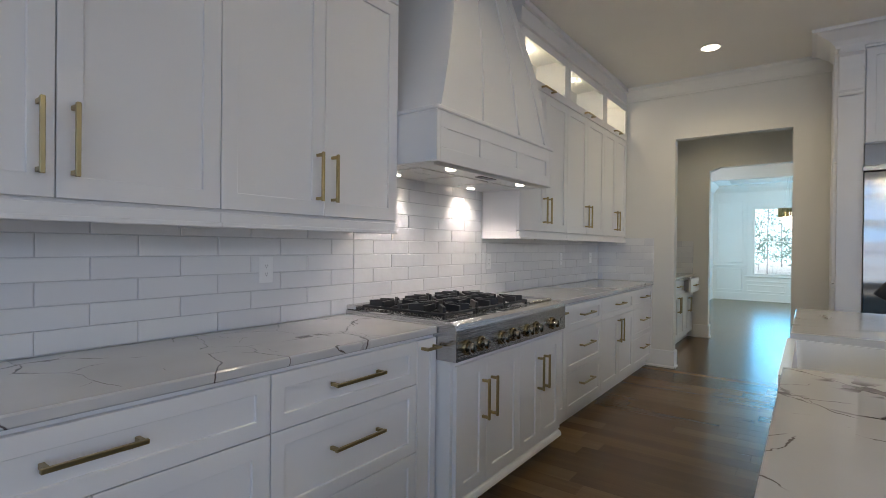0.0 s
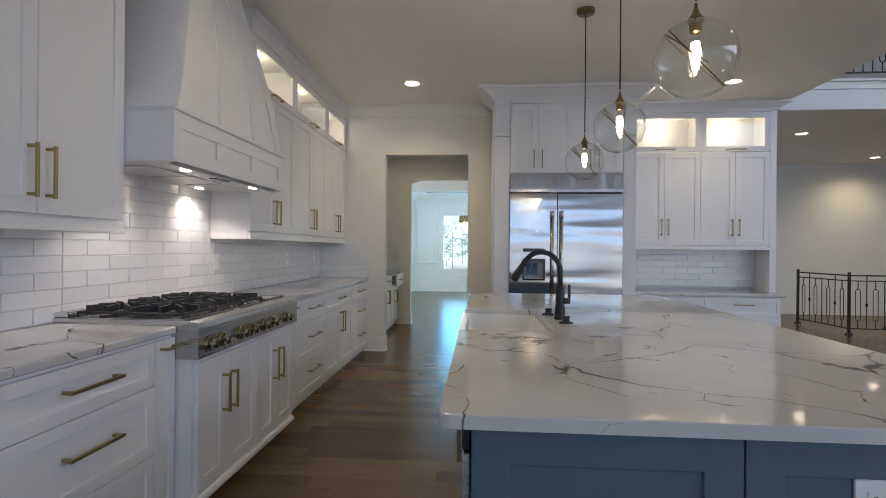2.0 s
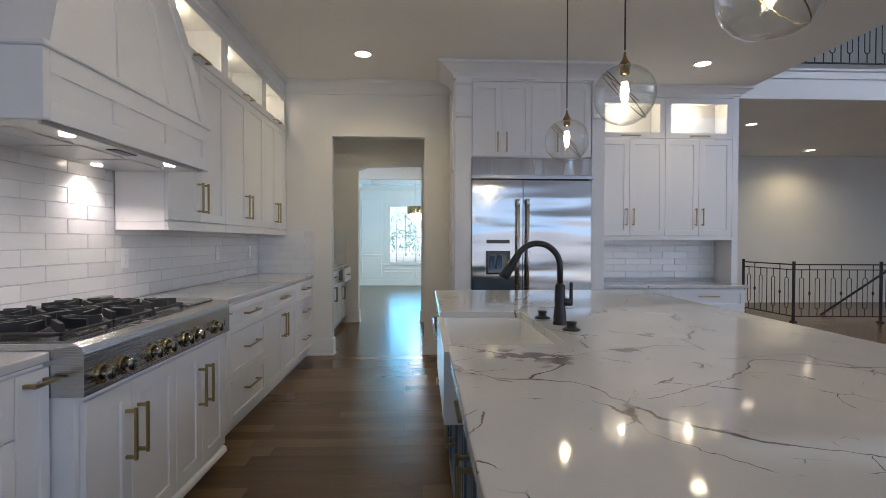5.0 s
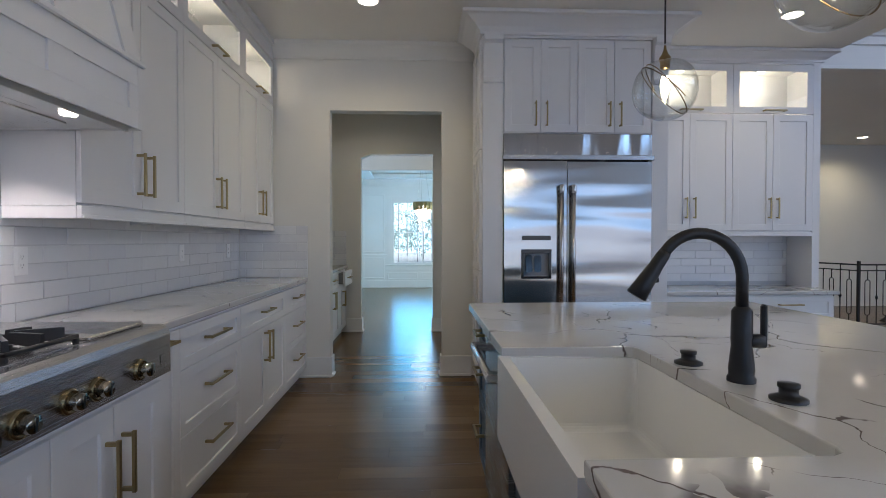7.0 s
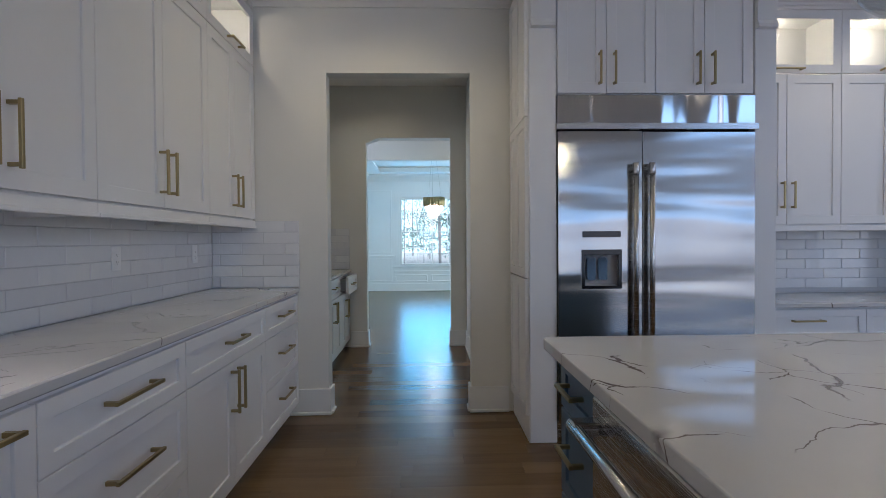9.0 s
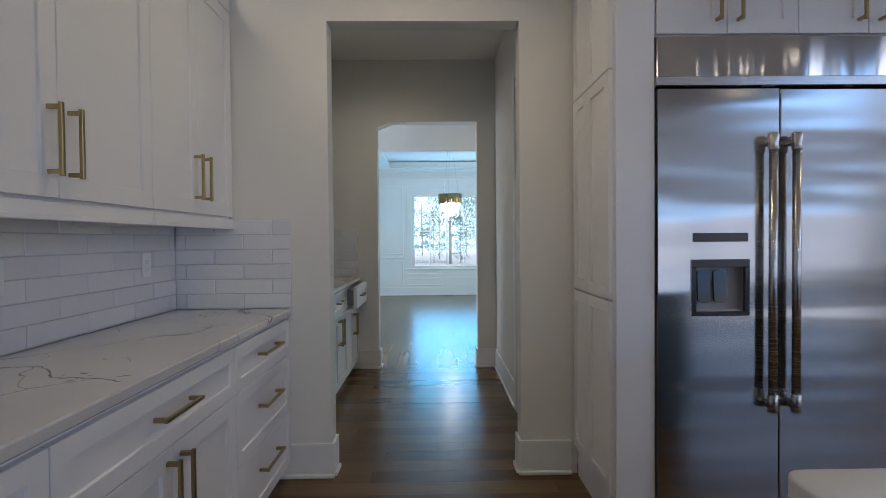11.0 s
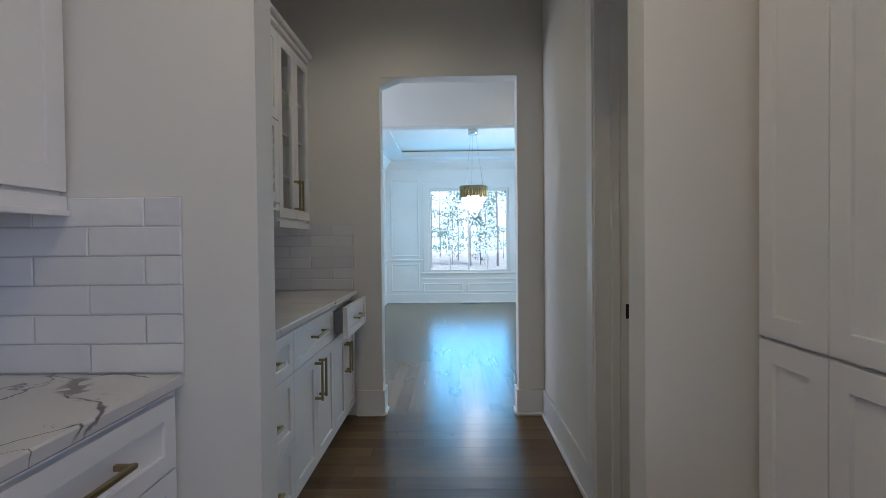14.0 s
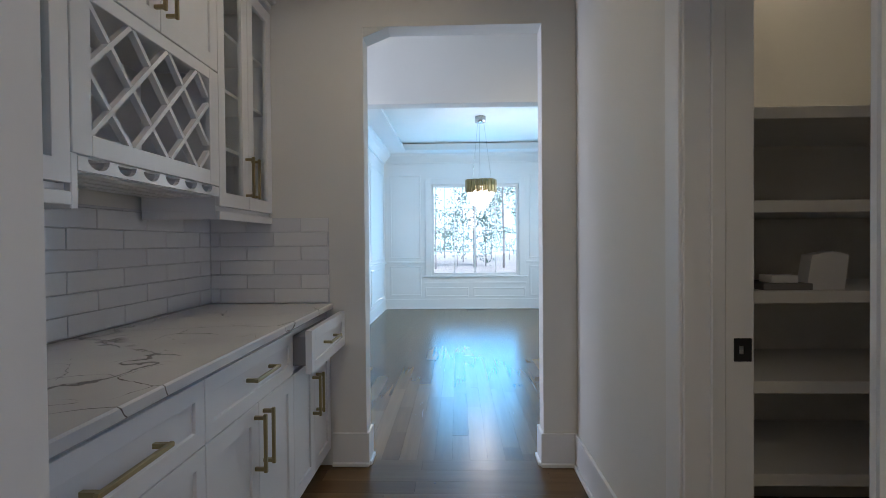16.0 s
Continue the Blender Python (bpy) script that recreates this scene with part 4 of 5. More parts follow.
# ---------------------------------------------------------------- island
IX0, IX1, IY0, IY1 = -0.014, 1.54, 0.994, 4.085
IBX0, IBX1, IBY0, IBY1 = 0.06, 1.20, 1.055, 4.04
SY0, SY1, SX1 = 2.15, 2.96, 0.41


def island():
    isl = thing("kitchen_island", pose(0, 0, 0), "blue-grey painted kitchen island with shaker panels", "kitchen island")
    bm = bmesh.new()
    for b_ in ((IBX0, IBX1, IBY0, SY0, 0.1, 0.88), (IBX0, IBX1, SY1, IBY1, 0.1, 0.88), (SX1 + 0.03, IBX1, SY0, SY1, 0.1, 0.88), (IBX0, SX1 + 0.03, SY0, SY1, 0.1, 0.60)):
        box(bm, *b_)
    part("body", bm, BLUE, isl)
    boxes("plinth", BLUE, isl, (IBX0 + 0.05, IBX1 - 0.02, IBY0 + 0.02, IBY1 - 0.02, 0, 0.1))
    e = IBY0
    for x0, x1 in ((IBX0, 0.662), (0.662, IBX1)):
        d = shaker(isl, x0, x1, 0.11, 0.877, BLUE, 0.085, "end_panel", y=e)
    boxes("side_panel", BLUE, isl, (IBX1, IBX1 + 0.02, IBY0, IBY1, 0.1, 0.868))
    return isl


ISL = island()


def aisle_unit(y_far, w, rows, label, z1=0.868):
    u = thing("island_cabinet", pose(IBX0 - 0.001, y_far, 0, 0, 0, FACE_I), label, "cabinet", "island cabinets facing the aisle")
    for kind, x0, x1, z0, zt, h in rows:
        d = shaker(u, x0, x1, z0, zt, BLUE, 0.05, "drawer_front" if kind == "drawer" else "door")
        if h:
            pull(d, h[1], h[2], h[3], h[0] == "v")
    return u


aisle_unit(4.035, 0.33, [("drawer", 0, 0.33, 0.70, 0.865, ("h", 0.165, 0.79, 0.16)), ("drawer", 0, 0.33, 0.42, 0.695, ("h", 0.165, 0.60, 0.16)), ("drawer", 0, 0.33, 0.11, 0.415, ("h", 0.165, 0.30, 0.16))], "blue-grey island drawers beside the dishwasher")
aisle_unit(SY1 + 0.02, 0.83, [("door", 0, 0.415, 0.11, 0.60, ("v", 0.38, 0.47, 0.16)), ("door", 0.415, 0.83, 0.11, 0.60, ("v", 0.45, 0.47, 0.16))], "blue-grey island cabinet doors under the apron sink")
aisle_unit(2.125, 0.60, [("drawer", 0, 0.60, 0.70, 0.865, ("h", 0.30, 0.79, 0.16)), ("door", 0, 0.30, 0.11, 0.695, ("v", 0.26, 0.56, 0.18)), ("door", 0.30, 0.60, 0.11, 0.695, ("v", 0.34, 0.56, 0.18))], "blue-grey island cabinet with a drawer over doors")
MW = thing("under_counter_microwave", pose(IBX0 - 0.001, 1.52, 0, 0, 0, FACE_I), "stainless steel drawer appliance in the island side", "microwave")
boxes("front", STEEL, MW, (0.0, 0.45, -0.02, 0, 0.42, 0.80), c=0.004)
boxes("control_panel", BLACK_GLOSS, MW, (0.0, 0.45, -0.021, 0, 0.805, 0.865), c=0.003)
boxes("lower_drawer", BLUE, MW, (0.0, 0.45, -0.02, 0, 0.11, 0.415))

DW = thing("dishwasher", pose(IBX0 - 0.001, 3.70, 0, 0, 0, FACE_I), "stainless steel dishwasher with a bar handle in the island", "dishwasher")
boxes("door", STEEL, DW, (0.003, 0.60, -0.03, 0, 0.12, 0.835), c=0.005)
boxes("control_strip", BLACK_GLOSS, DW, (0.003, 0.60, -0.026, 0, 0.839, 0.868), label="dark control strip")
bm = bmesh.new()
tube(bm, [(0.02, -0.088, 0.768), (0.585, -0.088, 0.768)], 0.0155, 14)
for x in (0.045, 0.56):
    box(bm, x - 0.024, x + 0.024, -0.100, -0.03, 0.750, 0.786, 0.005)
part("handle", bm, STEEL, DW, "tubular steel handle")


def island_top():
    """One slab with rounded corners and a cut-out for the apron sink."""
    r = 0.035
    def corner(cx, cy, a0):
        return [(cx + r * math.cos(radians(a0 + k * 15)), cy + r * math.sin(radians(a0 + k * 15))) for k in range(7)]
    o = corner(IX0 + r, IY0 + r, 180) + corner(IX1 - r, IY0 + r, 270) + corner(IX1 - r, IY1 - r, 0) + corner(IX0 + r, IY1 - r, 90)
    c = 0.03
    notch = [(IX0, SY1 - 0.006), (SX1 - c, SY1 - 0.006), (SX1 - c * 0.3, SY1 - 0.006 - c * 0.3), (SX1, SY1 - 0.006 - c), (SX1, SY0 + 0.006 + c), (SX1 - c * 0.3, SY0 + 0.006 + c * 0.3), (SX1 - c, SY0 + 0.006), (IX0, SY0 + 0.006)]
    poly = o + notch
    bm = bmesh.new()
    e = 0.004
    top = [bm.verts.new((x, y, 0.914)) for x, y in poly]
    f = bm.faces.new(top)
    bmesh.ops.recalc_face_normals(bm, faces=[f])
    ret = bmesh.ops.extrude_face_region(bm, geom=[f])
    for v in ret["geom"]:
        if isinstance(v, bmesh.types.BMVert):
            v.co.z -= 0.033
    bmesh.ops.recalc_face_normals(bm, faces=bm.faces[:])
    edges = [ed for ed in bm.edges if abs(ed.verts[0].co.z - ed.verts[1].co.z) < 1e-6 and ed.verts[0].co.z > 0.9]
    bmesh.ops.bevel(bm, geom=edges, offset=e, segments=2, affect="EDGES", profile=0.5)
    return tagged(part("island_countertop", bm, QUARTZ), "white quartz island top with brown-grey veins", "countertop")


island_top()


def sink():
    s = thing("farmhouse_sink", pose(0, 0, 0), "white fireclay apron-front sink set into the island", "sink")
    x0, x1, y0, y1, z0, z1, t = IX0 - 0.012, SX1 + 0.02, SY0, SY1, 0.63, 0.888, 0.022
    bm = bmesh.new()
    def ring(dx0, d, z, zf):
        return [bm.verts.new(q) for q in ((x0 + dx0, y0 + d, zf), (x1 - d, y0 + d, z), (x1 - d, y1 - d, z), (x0 + dx0, y1 - d, zf))]
    loops = [ring(0, 0, z0, z0), ring(0, 0, 0.880, z1), ring(0.032, t, 0.880, z1), ring(0.045, t + 0.012, z0 + 0.03, z0 + 0.03)]
    for a, b_ in zip(loops, loops[1:]):
        for i in range(4):
            j = (i + 1) % 4
            bm.faces.new((a[i], a[j], b_[j], b_[i]))
    bm.faces.new(loops[0][::-1])
    bm.faces.new(loops[3])
    bmesh.ops.recalc_face_normals(bm, faces=bm.faces[:])
    inner = [e_ for e_ in bm.edges if all(v in loops[3] for v in e_.verts) or (any(v in loops[2] for v in e_.verts) and any(v in loops[3] for v in e_.verts))]
    bmesh.ops.bevel(bm, geom=inner, offset=0.022, segments=4, affect="EDGES", profile=0.5)
    part("basin", bm, PORCELAIN, s)
    bm = bmesh.new()
    lathe(bm, [(0.0, 0.663), (0.03, 0.663), (0.045, 0.667), (0.05, 0.661)], (0.22, 2.56, 0), 20)
    part("drain", bm, STEEL, s, "steel drain strainer")


sink()


def faucet():
    f = thing("faucet", pose(0.497, 2.558, 0.914), "matte black gooseneck pull-down faucet on the island", "faucet")
    bm = bmesh.new()
    lathe(bm, [(0.031, 0.0), (0.031, 0.010), (0.027, 0.016), (0.0285, 0.03), (0.0225, 0.085), (0.0235, 0.10), (0.023, 0.168), (0.0165, 0.178), (0.0, 0.182)], (0, 0, 0), 24)
    part("body", bm, BLACK_METAL, f)
    R = 0.097
    pts = [(0, 0, 0.17), (0, 0, 0.252)] + [(-R + R * math.cos(radians(a)), 0.02 * a / 150, 0.252 + R * 1.04 * math.sin(radians(a))) for a in range(12, 153, 10)]
    bm = bmesh.new()
    tube(bm, pts, 0.0135, 14)
    part("neck", bm, BLACK_METAL, f, "curved black neck")
    p, q = Vector(pts[-1]), Vector(pts[-1]) - Vector(pts[-2])
    q.normalize()
    bm = bmesh.new()
    tube(bm, [p - q * 0.01, p, p + q * 0.03, p + q * 0.05, p + q * 0.085, p + q * 0.115, p + q * 0.117], [0.014, 0.0155, 0.0165, 0.019, 0.022, 0.025, 0.02], 16)
    tube(bm, [p + q * 0.075, p + q * 0.075 + Vector((0.030, 0, 0.006))], 0.008, 8)
    part("spray_head", bm, BLACK_METAL, f, "black spray head")
    bm = bmesh.new()
    tube(bm, [(0, 0, 0.098), (0.045, -0.012, 0.098)], 0.017, 12)
    part("handle_hub", bm, BLACK_METAL, f)
    bm = bmesh.new()
    box(bm, 0.038, 0.052, -0.021, -0.005, 0.082, 0.185, 0.005)
    part("handle", bm, BLACK_METAL, f, "flat black lever")


faucet()
for x, y, n, lab in ((0.462, 2.73, "air_switch", "low black air switch button on the island"), (0.505, 2.415, "soap_dispenser", "low black button with a wide flange on the island")):
    bm = bmesh.new()
    lathe(bm, [(0.036, 0.0), (0.036, 0.006), (0.026, 0.010), (0.018, 0.014), (0.018, 0.026), (0.021, 0.028), (0.021, 0.036), (0.0, 0.037)], (x, y, 0.914), 20)
    tagged(part(n, bm, BLACK_METAL), lab, "tap fitting")


def outlet(name, m, label, mat=None, wide=False):
    o = thing(name, m, label, "outlet")
    w, h = (0.122, 0.082) if wide else (0.072, 0.118)
    boxes("plate", mat or PLASTIC, o, (-w / 2, w / 2, -0.006, 0, -h / 2, h / 2), c=0.003)
    boxes("socket", mat or PLASTIC, o, (-0.035, 0.035, -0.008, -0.006, -0.017, 0.017) if wide else (-0.017, 0.017, -0.008, -0.006, -0.035, 0.035), c=0.001)
    bm = bmesh.new()
    for s in (-1, 1):
        cx, cz = (s * 0.018, 0) if wide else (0, s * 0.018)
        for d in (-0.006, 0.006):
            a, b_ = (d, 0.0) if not wide else (0.0, d)
            if wide:
                box(bm, cx - 0.005, cx + 0.003, -0.0085, -0.008, d - 0.001, d + 0.001)
            else:
                box(bm, d - 0.001, d + 0.001, -0.0085, -0.008, cz - 0.003, cz + 0.005)
        box(bm, cx + (0.006 if wide else -0.002), cx + (0.010 if wide else 0.002), -0.0085, -0.008, cz - (0.002 if wide else 0.011), cz + (0.002 if wide else -0.007))
    part("slots", bm, BLACK_METAL if wide else DARK_IN, o)
    return o


outlet("outlet", pose(0.951, IBY0 - 0.012, 0.747), "white duplex outlet on the blue island end panel", wide=True)

for y in (1.60, 3.53, 4.90, 5.72):
    outlet("outlet", pose(-1.9235, y, 1.165, 0, 0, FACE_L), "white duplex outlet set in the tiled backsplash")


# ---------------------------------------------------------------- pendants
def pendant(at):
    p = thing("pendant_lamp", pose(*at), "lit clear glass globe pendant on a dark cord", "pendant lamp", "pendant lamps over the island")
    R, zc = 0.142, 0.0
    top = 3.05 - at[2]
    bm = bmesh.new()
    prof = []
    for k in range(25):
        a = radians(8 + k * (172 / 24))
        rr = R * (1 + 0.02 * math.sin(3 * a))
        prof.append((rr * math.sin(a), rr * 0.95 * math.cos(a)))
    lathe(bm, prof, (0, 0, 0), 40)
    for v in bm.verts:
        n_ = noise.noise(v.co * 9 + Vector(at))
        v.co *= 1 + 0.03 * n_
    globe = part("globe", bm, PANE_GLOBE, p, "clear hand-blown glass globe")
    globe.visible_shadow = False
    # bronze wire that winds twice round the globe on a slant
    bm = bmesh.new()
    pts = []
    turn = 0.7 + at[1] * 0.15
    for k in range(72):
        ph = radians(20 + 560 * k / 71)
        tilt = radians(58 - 14 * k / 71)
        q = Vector((math.cos(ph), math.sin(ph) * math.cos(tilt), math.sin(ph) * math.sin(tilt)))
        q = Vector((q.x * math.cos(turn) - q.y * math.sin(turn), q.x * math.sin(turn) + q.y * math.cos(turn), q.z * 0.95))
        pts.append(q * R * 1.015)
    pts = [q for q in pts if q.z < R * 0.80]
    tube(bm, pts, 0.0022, 6)
    part("wire", bm, BRONZE, p, "thin bronze wire wound round the globe")
    bm = bmesh.new()
    lathe(bm, [(0.005, 0.20), (0.007, 0.18), (0.016, 0.158), (0.026, 0.145), (0.027, 0.132), (0.021, 0.130), (0.021, 0.098), (0.017, 0.094), (0.0, 0.094)], (0, 0, 0), 20)
    part("socket", bm, BRONZE, p, "bronze socket cap")
    bm = bmesh.new()
    lathe(bm, [(0.012, 0.09), (0.014, 0.07), (0.028, 0.03), (0.029, 0.01), (0.018, -0.03), (0.008, -0.055), (0.0, -0.06)], (0, 0, 0), 18)
    b_ = part("bulb", bm, PANE_GLOBE, p, "clear filament bulb")
    b_.visible_shadow = False
    bm = bmesh.new()
    for k in range(6):
        a = k * math.pi / 3
        tube(bm, [(0.010 * math.cos(a), 0.010 * math.sin(a), 0.06), (0.016 * math.cos(a), 0.016 * math.sin(a), 0.02), (0.006 * math.cos(a), 0.006 * math.sin(a), -0.035)], 0.0045, 6)
    part("filament", bm, FILAMENT, p, "glowing filaments")
    bm = bmesh.new()
    tube(bm, [(0, 0, 0.21), (0, 0, top - 0.02)], 0.004, 8)
    part("cord", bm, BLACK_METAL, p)
    bm = bmesh.new()
    lathe(bm, [(0.0, top - 0.03), (0.062, top - 0.03), (0.066, top - 0.02), (0.066, top - 0.001)], (0, 0, 0), 24)
    part("canopy", bm, BRONZE, p, "round bronze ceiling canopy")
    point("pendant_bulb", (at[0], at[1], at[2] + 0.01), 8.0, (1.0, 0.82, 0.5), 0.02)


PANE_GLOBE = pane_mat("blown_glass", 2.6, 0.85, 0.05)
for y, z in ((1.73, 1.962), (2.70, 1.955), (3.63, 1.932)):
    pendant((0.835, y, z))


def downlight(x, y, z, watts=31, group="recessed downlights"):
    d = thing("downlight", pose(x, y, z), "lit round recessed downlight with a white ring", "downlight", group)
    bm = bmesh.new()
    lathe(bm, [(0.088, -0.001), (0.09, -0.006), (0.078, -0.008), (0.072, -0.004), (0.0, -0.004)], (0, 0, 0), 24)
    ring = part("trim_ring", bm, PLASTIC, d)
    bm = bmesh.new()
    lathe(bm, [(0.0, -0.0065), (0.07, -0.0065)], (0, 0, 0), 24)
    part("lens", bm, LAMP_GLOW, d, "glowing lens")
    if watts:
        spot("downlight_spot", (x, y, z - 0.02), watts, WARM, 150, 0.9, 0.06)


# the four at y 2.3 and -0.6 are unseen, added to light the room
for x, y, w in ((-0.67, 5.18, 44), (2.68, 5.28, 34), (-0.67, 2.3, 19), (2.68, 2.3, 31), (-0.67, -0.6, 17), (2.68, -0.6, 28)):
    downlight(x, y, 3.05, w)
for x, y in ((4.98, 7.94), (7.58, 10.0), (7.58, 8.09)):
    downlight(x, y, 3.10, 70, "downlights under the landing")
for x, y, w in ((-0.93, 7.44, 25), (0.1, 9.1, 16)):
    downlight(x, y, 3.05, w, "downlights in the pantry hall and foyer")
downlight(0.95, 7.74, 3.05, 14, "pantry closet light")

# ---------------------------------------------------------------- butler pantry
G4 = "cabinets in the pantry hall"
HY = 8.26
for y, w, rows in ((6.125, 0.765, None), (6.89, 0.75, None), (7.64, 0.62, None)):
    hl = 0.24
    if y < 6.5:
        rows = [("drawer", 0, w, D1, ZT, ("h", w / 2 + 0.03, 0.775, 0.25)), ("drawer", 0, w, D2, D1, ("h", w / 2, 0.53, 0.25)), ("drawer", 0, w, ZB, D2, ("h", w / 2, 0.26, 0.25))]
    elif y < 7:
        rows = drawer_doors(w, 0.22)
    else:
        rows = [("door", 0, w / 2, ZB, D1, ("v", w / 2 - 0.03, 0.50, 0.2)), ("door", w / 2, w, ZB, D1, ("v", w / 2 + 0.03, 0.50, 0.2))]
    c = base_cabinet("base_cabinet", L(y, -1.33), w, BASE_H, 0.64, rows, "white shaker pantry base cabinet" + (" with a drawer standing open" if y > 7 else ""), G4)
    if y > 7:
        bm = bmesh.new()
        o = 0.075
        g = 0.05
        box(bm, 0.0, w, -o - 0.02, -o, D1 + 0.002, ZT)
        dr = part("open_drawer", bm, CABINET, c, "drawer front pulled open")
        boxes("drawer_box", DARK_IN, dr, (0.03, w - 0.03, -o, 0.0, D1 + 0.03, ZT - 0.03))
        boxes("drawer_frame", CABINET, dr, (0.0, g, -o - 0.029, -o - 0.02, D1 + 0.002, ZT), (w - g, w, -o - 0.029, -o - 0.02, D1 + 0.002, ZT), (g, w - g, -o - 0.029, -o - 0.02, D1 + 0.002, D1 + g), (g, w - g, -o - 0.029, -o - 0.02, ZT - g, ZT), c=0.0015)
        pull(dr, w / 2, 0.775, 0.2, False, -o - 0.02)
countertop("countertop", -1.988, -1.288, 6.123, HY, "white quartz pantry countertop with bold brown veins")

# upper cabinets: tall glass ones either side of a wine rack
def tall_glass(y, w, label, two=True):
    cab = thing("glass_cabinet", pose(PUX, y, 0, 0, 0, FACE_L), label, "cabinet", G4)
    t, d, z0, z1 = 0.018, 0.328, 1.412, 2.52
    boxes("body", CABINET, cab, (0, t, 0.001, d, z0, z1), (w - t, w, 0.001, d, z0, z1), (t, w - t, d - t, d, z0, z1), (0, w, 0.001, d, z0 - 0.02, z0), (0, w, 0.001, d, z1, z1 + t), c=0)
    for z in (1.68, 1.95, 2.22):
        boxes("shelf", CABINET, cab, (t, w - t, 0.02, d - t, z, z + 0.016), c=0.001)
    n = 2 if two else 1
    for i in range(n):
        dr = shaker(cab, i * w / n, (i + 1) * w / n, z0, z1, CABINET, 0.062, "door", True)
        pull(dr, w / 2 + (-0.035 if i == 0 else 0.035), 1.57, 0.2, True)
    boxes("crown", CABINET, cab, (0, w, -0.03, 0.32, z1 + 0.019, z1 + 0.05), (0, w, -0.055, 0.32, z1 + 0.05, z1 + 0.085), c=0.006)
    boxes("light_rail", CABINET, cab, (0, w, -0.02, -0.001, 1.355, 1.392), (0.0, 0.018, 0.0, 0.328, 1.355, 1.392))


tall_glass(7.645, 0.615, "white wall cabinet with two tall glass doors")
tall_glass(6.125, 0.69, "white wall cabinet with two tall glass doors")


def wine_rack():
    y0, w, d = 6.82, 0.825, 0.328
    cab = thing("wine_rack_cabinet", pose(PUX, y0, 0, 0, 0, FACE_L), "white wall cabinet with lattice wine rack and stemware slots", "cabinet", G4)
    z0, zr, z1, t = 1.498, 1.985, 2.52, 0.018
    boxes("body", CABINET, cab, (0, w, 0.001, d, zr, z1), c=0)
    for nm, b_ in (("side_panel", (0, t, 0.001, d, z0 + 0.012, zr)), ("side_panel", (w - t, w, 0.001, d, z0 + 0.012, zr)), ("back_panel", (t, w - t, d - t, d, z0 + 0.012, zr)), ("bottom_panel", (0, w, 0.001, d, z0 - 0.006, z0 + 0.012))):
        boxes(nm, CABINET, cab, b_, c=0)
    for i in (0, 1):
        dr = shaker(cab, i * w / 2, (i + 1) * w / 2, zr + 0.004, z1, CABINET)
        pull(dr, w / 2 + (-0.035 if i == 0 else 0.035), 2.15, 0.2, True)
    fx, fz = 0.075, 0.06
    boxes("rack_frame", CABINET, cab, (0, fx, -0.02, 0, z0, zr), (w - fx, w, -0.02, 0, z0, zr), (fx, w - fx, -0.02, 0, z0, z0 + fz), (fx, w - fx, -0.02, 0, zr - 0.045, zr))
    ax, bx, az, bz = fx, w - fx, z0 + fz, zr - 0.045
    H = bz - az
    s = 0.20
    for sgn in (1, -1):
        k = -8
        while k < 12:
            # a slat at 45 degrees, clipped to the window
            c0 = ax + k * s + (0 if sgn > 0 else H)
            pts = [(c0, az), (c0 + sgn * H, bz)]
            (xa, za), (xb, zb) = pts
            lo, hi = 0.0, 1.0
            if xb != xa:
                t0, t1 = (ax - xa) / (xb - xa), (bx - xa) / (xb - xa)
                lo, hi = max(lo, min(t0, t1)), min(hi, max(t0, t1))
            if hi - lo > 0.03:
                p = (xa + (xb - xa) * lo, za + (zb - za) * lo)
                q = (xa + (xb - xa) * hi, za + (zb - za) * hi)
                n = Vector((-(q[1] - p[1]), q[0] - p[0])).normalized() * 0.0075
                bm = bmesh.new()
                poly = [(p[0] + n.x, p[1] + n.y), (p[0] - n.x, p[1] - n.y), (q[0] - n.x, q[1] - n.y), (q[0] + n.x, q[1] + n.y)]
                y_ = -0.016 if sgn > 0 else -0.013
                extrude_poly(bm, poly, lambda u, v, w_: (u, y_ + w_, v), 0.022)
                part("lattice_slat", bm, CABINET, cab)
            k += 1
    # stemware rails below
    n = 6
    for i in range(n + 1):
        x = 0.04 + i * (w - 0.08) / n
        bm = bmesh.new()
        box(bm, x - 0.010, x + 0.010, 0.0, d - 0.02, 1.459, 1.491, 0.001)
        part("stemware_rail", bm, CABINET, cab)
    # scalloped front strip with a half-moon slot for each row of glasses
    pitch = (w - 0.08) / n
    edge = [(0.022, 1.492)]
    for i in range(n):
        xc, hw = 0.04 + (i + 0.5) * pitch, pitch * 0.36
        edge += [(xc - hw * math.cos(math.pi * k / 8), 1.492 - 0.031 * math.sin(math.pi * k / 8)) for k in range(9)]
    edge += [(w, 1.492), (w, 1.453), (0.022, 1.453)]
    bm = bmesh.new()
    extrude_poly(bm, edge, lambda u, v, t_: (u, -0.018 + t_, v), 0.016)
    part("scalloped_strip", bm, CABINET, cab)
    for k in range(4):
        boxes("underside_slat", CABINET, cab, (0.022, w, 0.02 + k * 0.075, 0.02 + k * 0.075 + 0.05, 1.450, 1.459), c=0.001)
    boxes("crown", CABINET, cab, (0, w, -0.03, 0.32, z1 + 0.019, z1 + 0.05), (0, w, -0.055, 0.32, z1 + 0.05, z1 + 0.085), c=0.006)
    boxes("side_bracket", CABINET, cab, (-0.005, 0.022, -0.018, d - 0.02, 1.345, 1.498), c=0.003)


wine_rack()

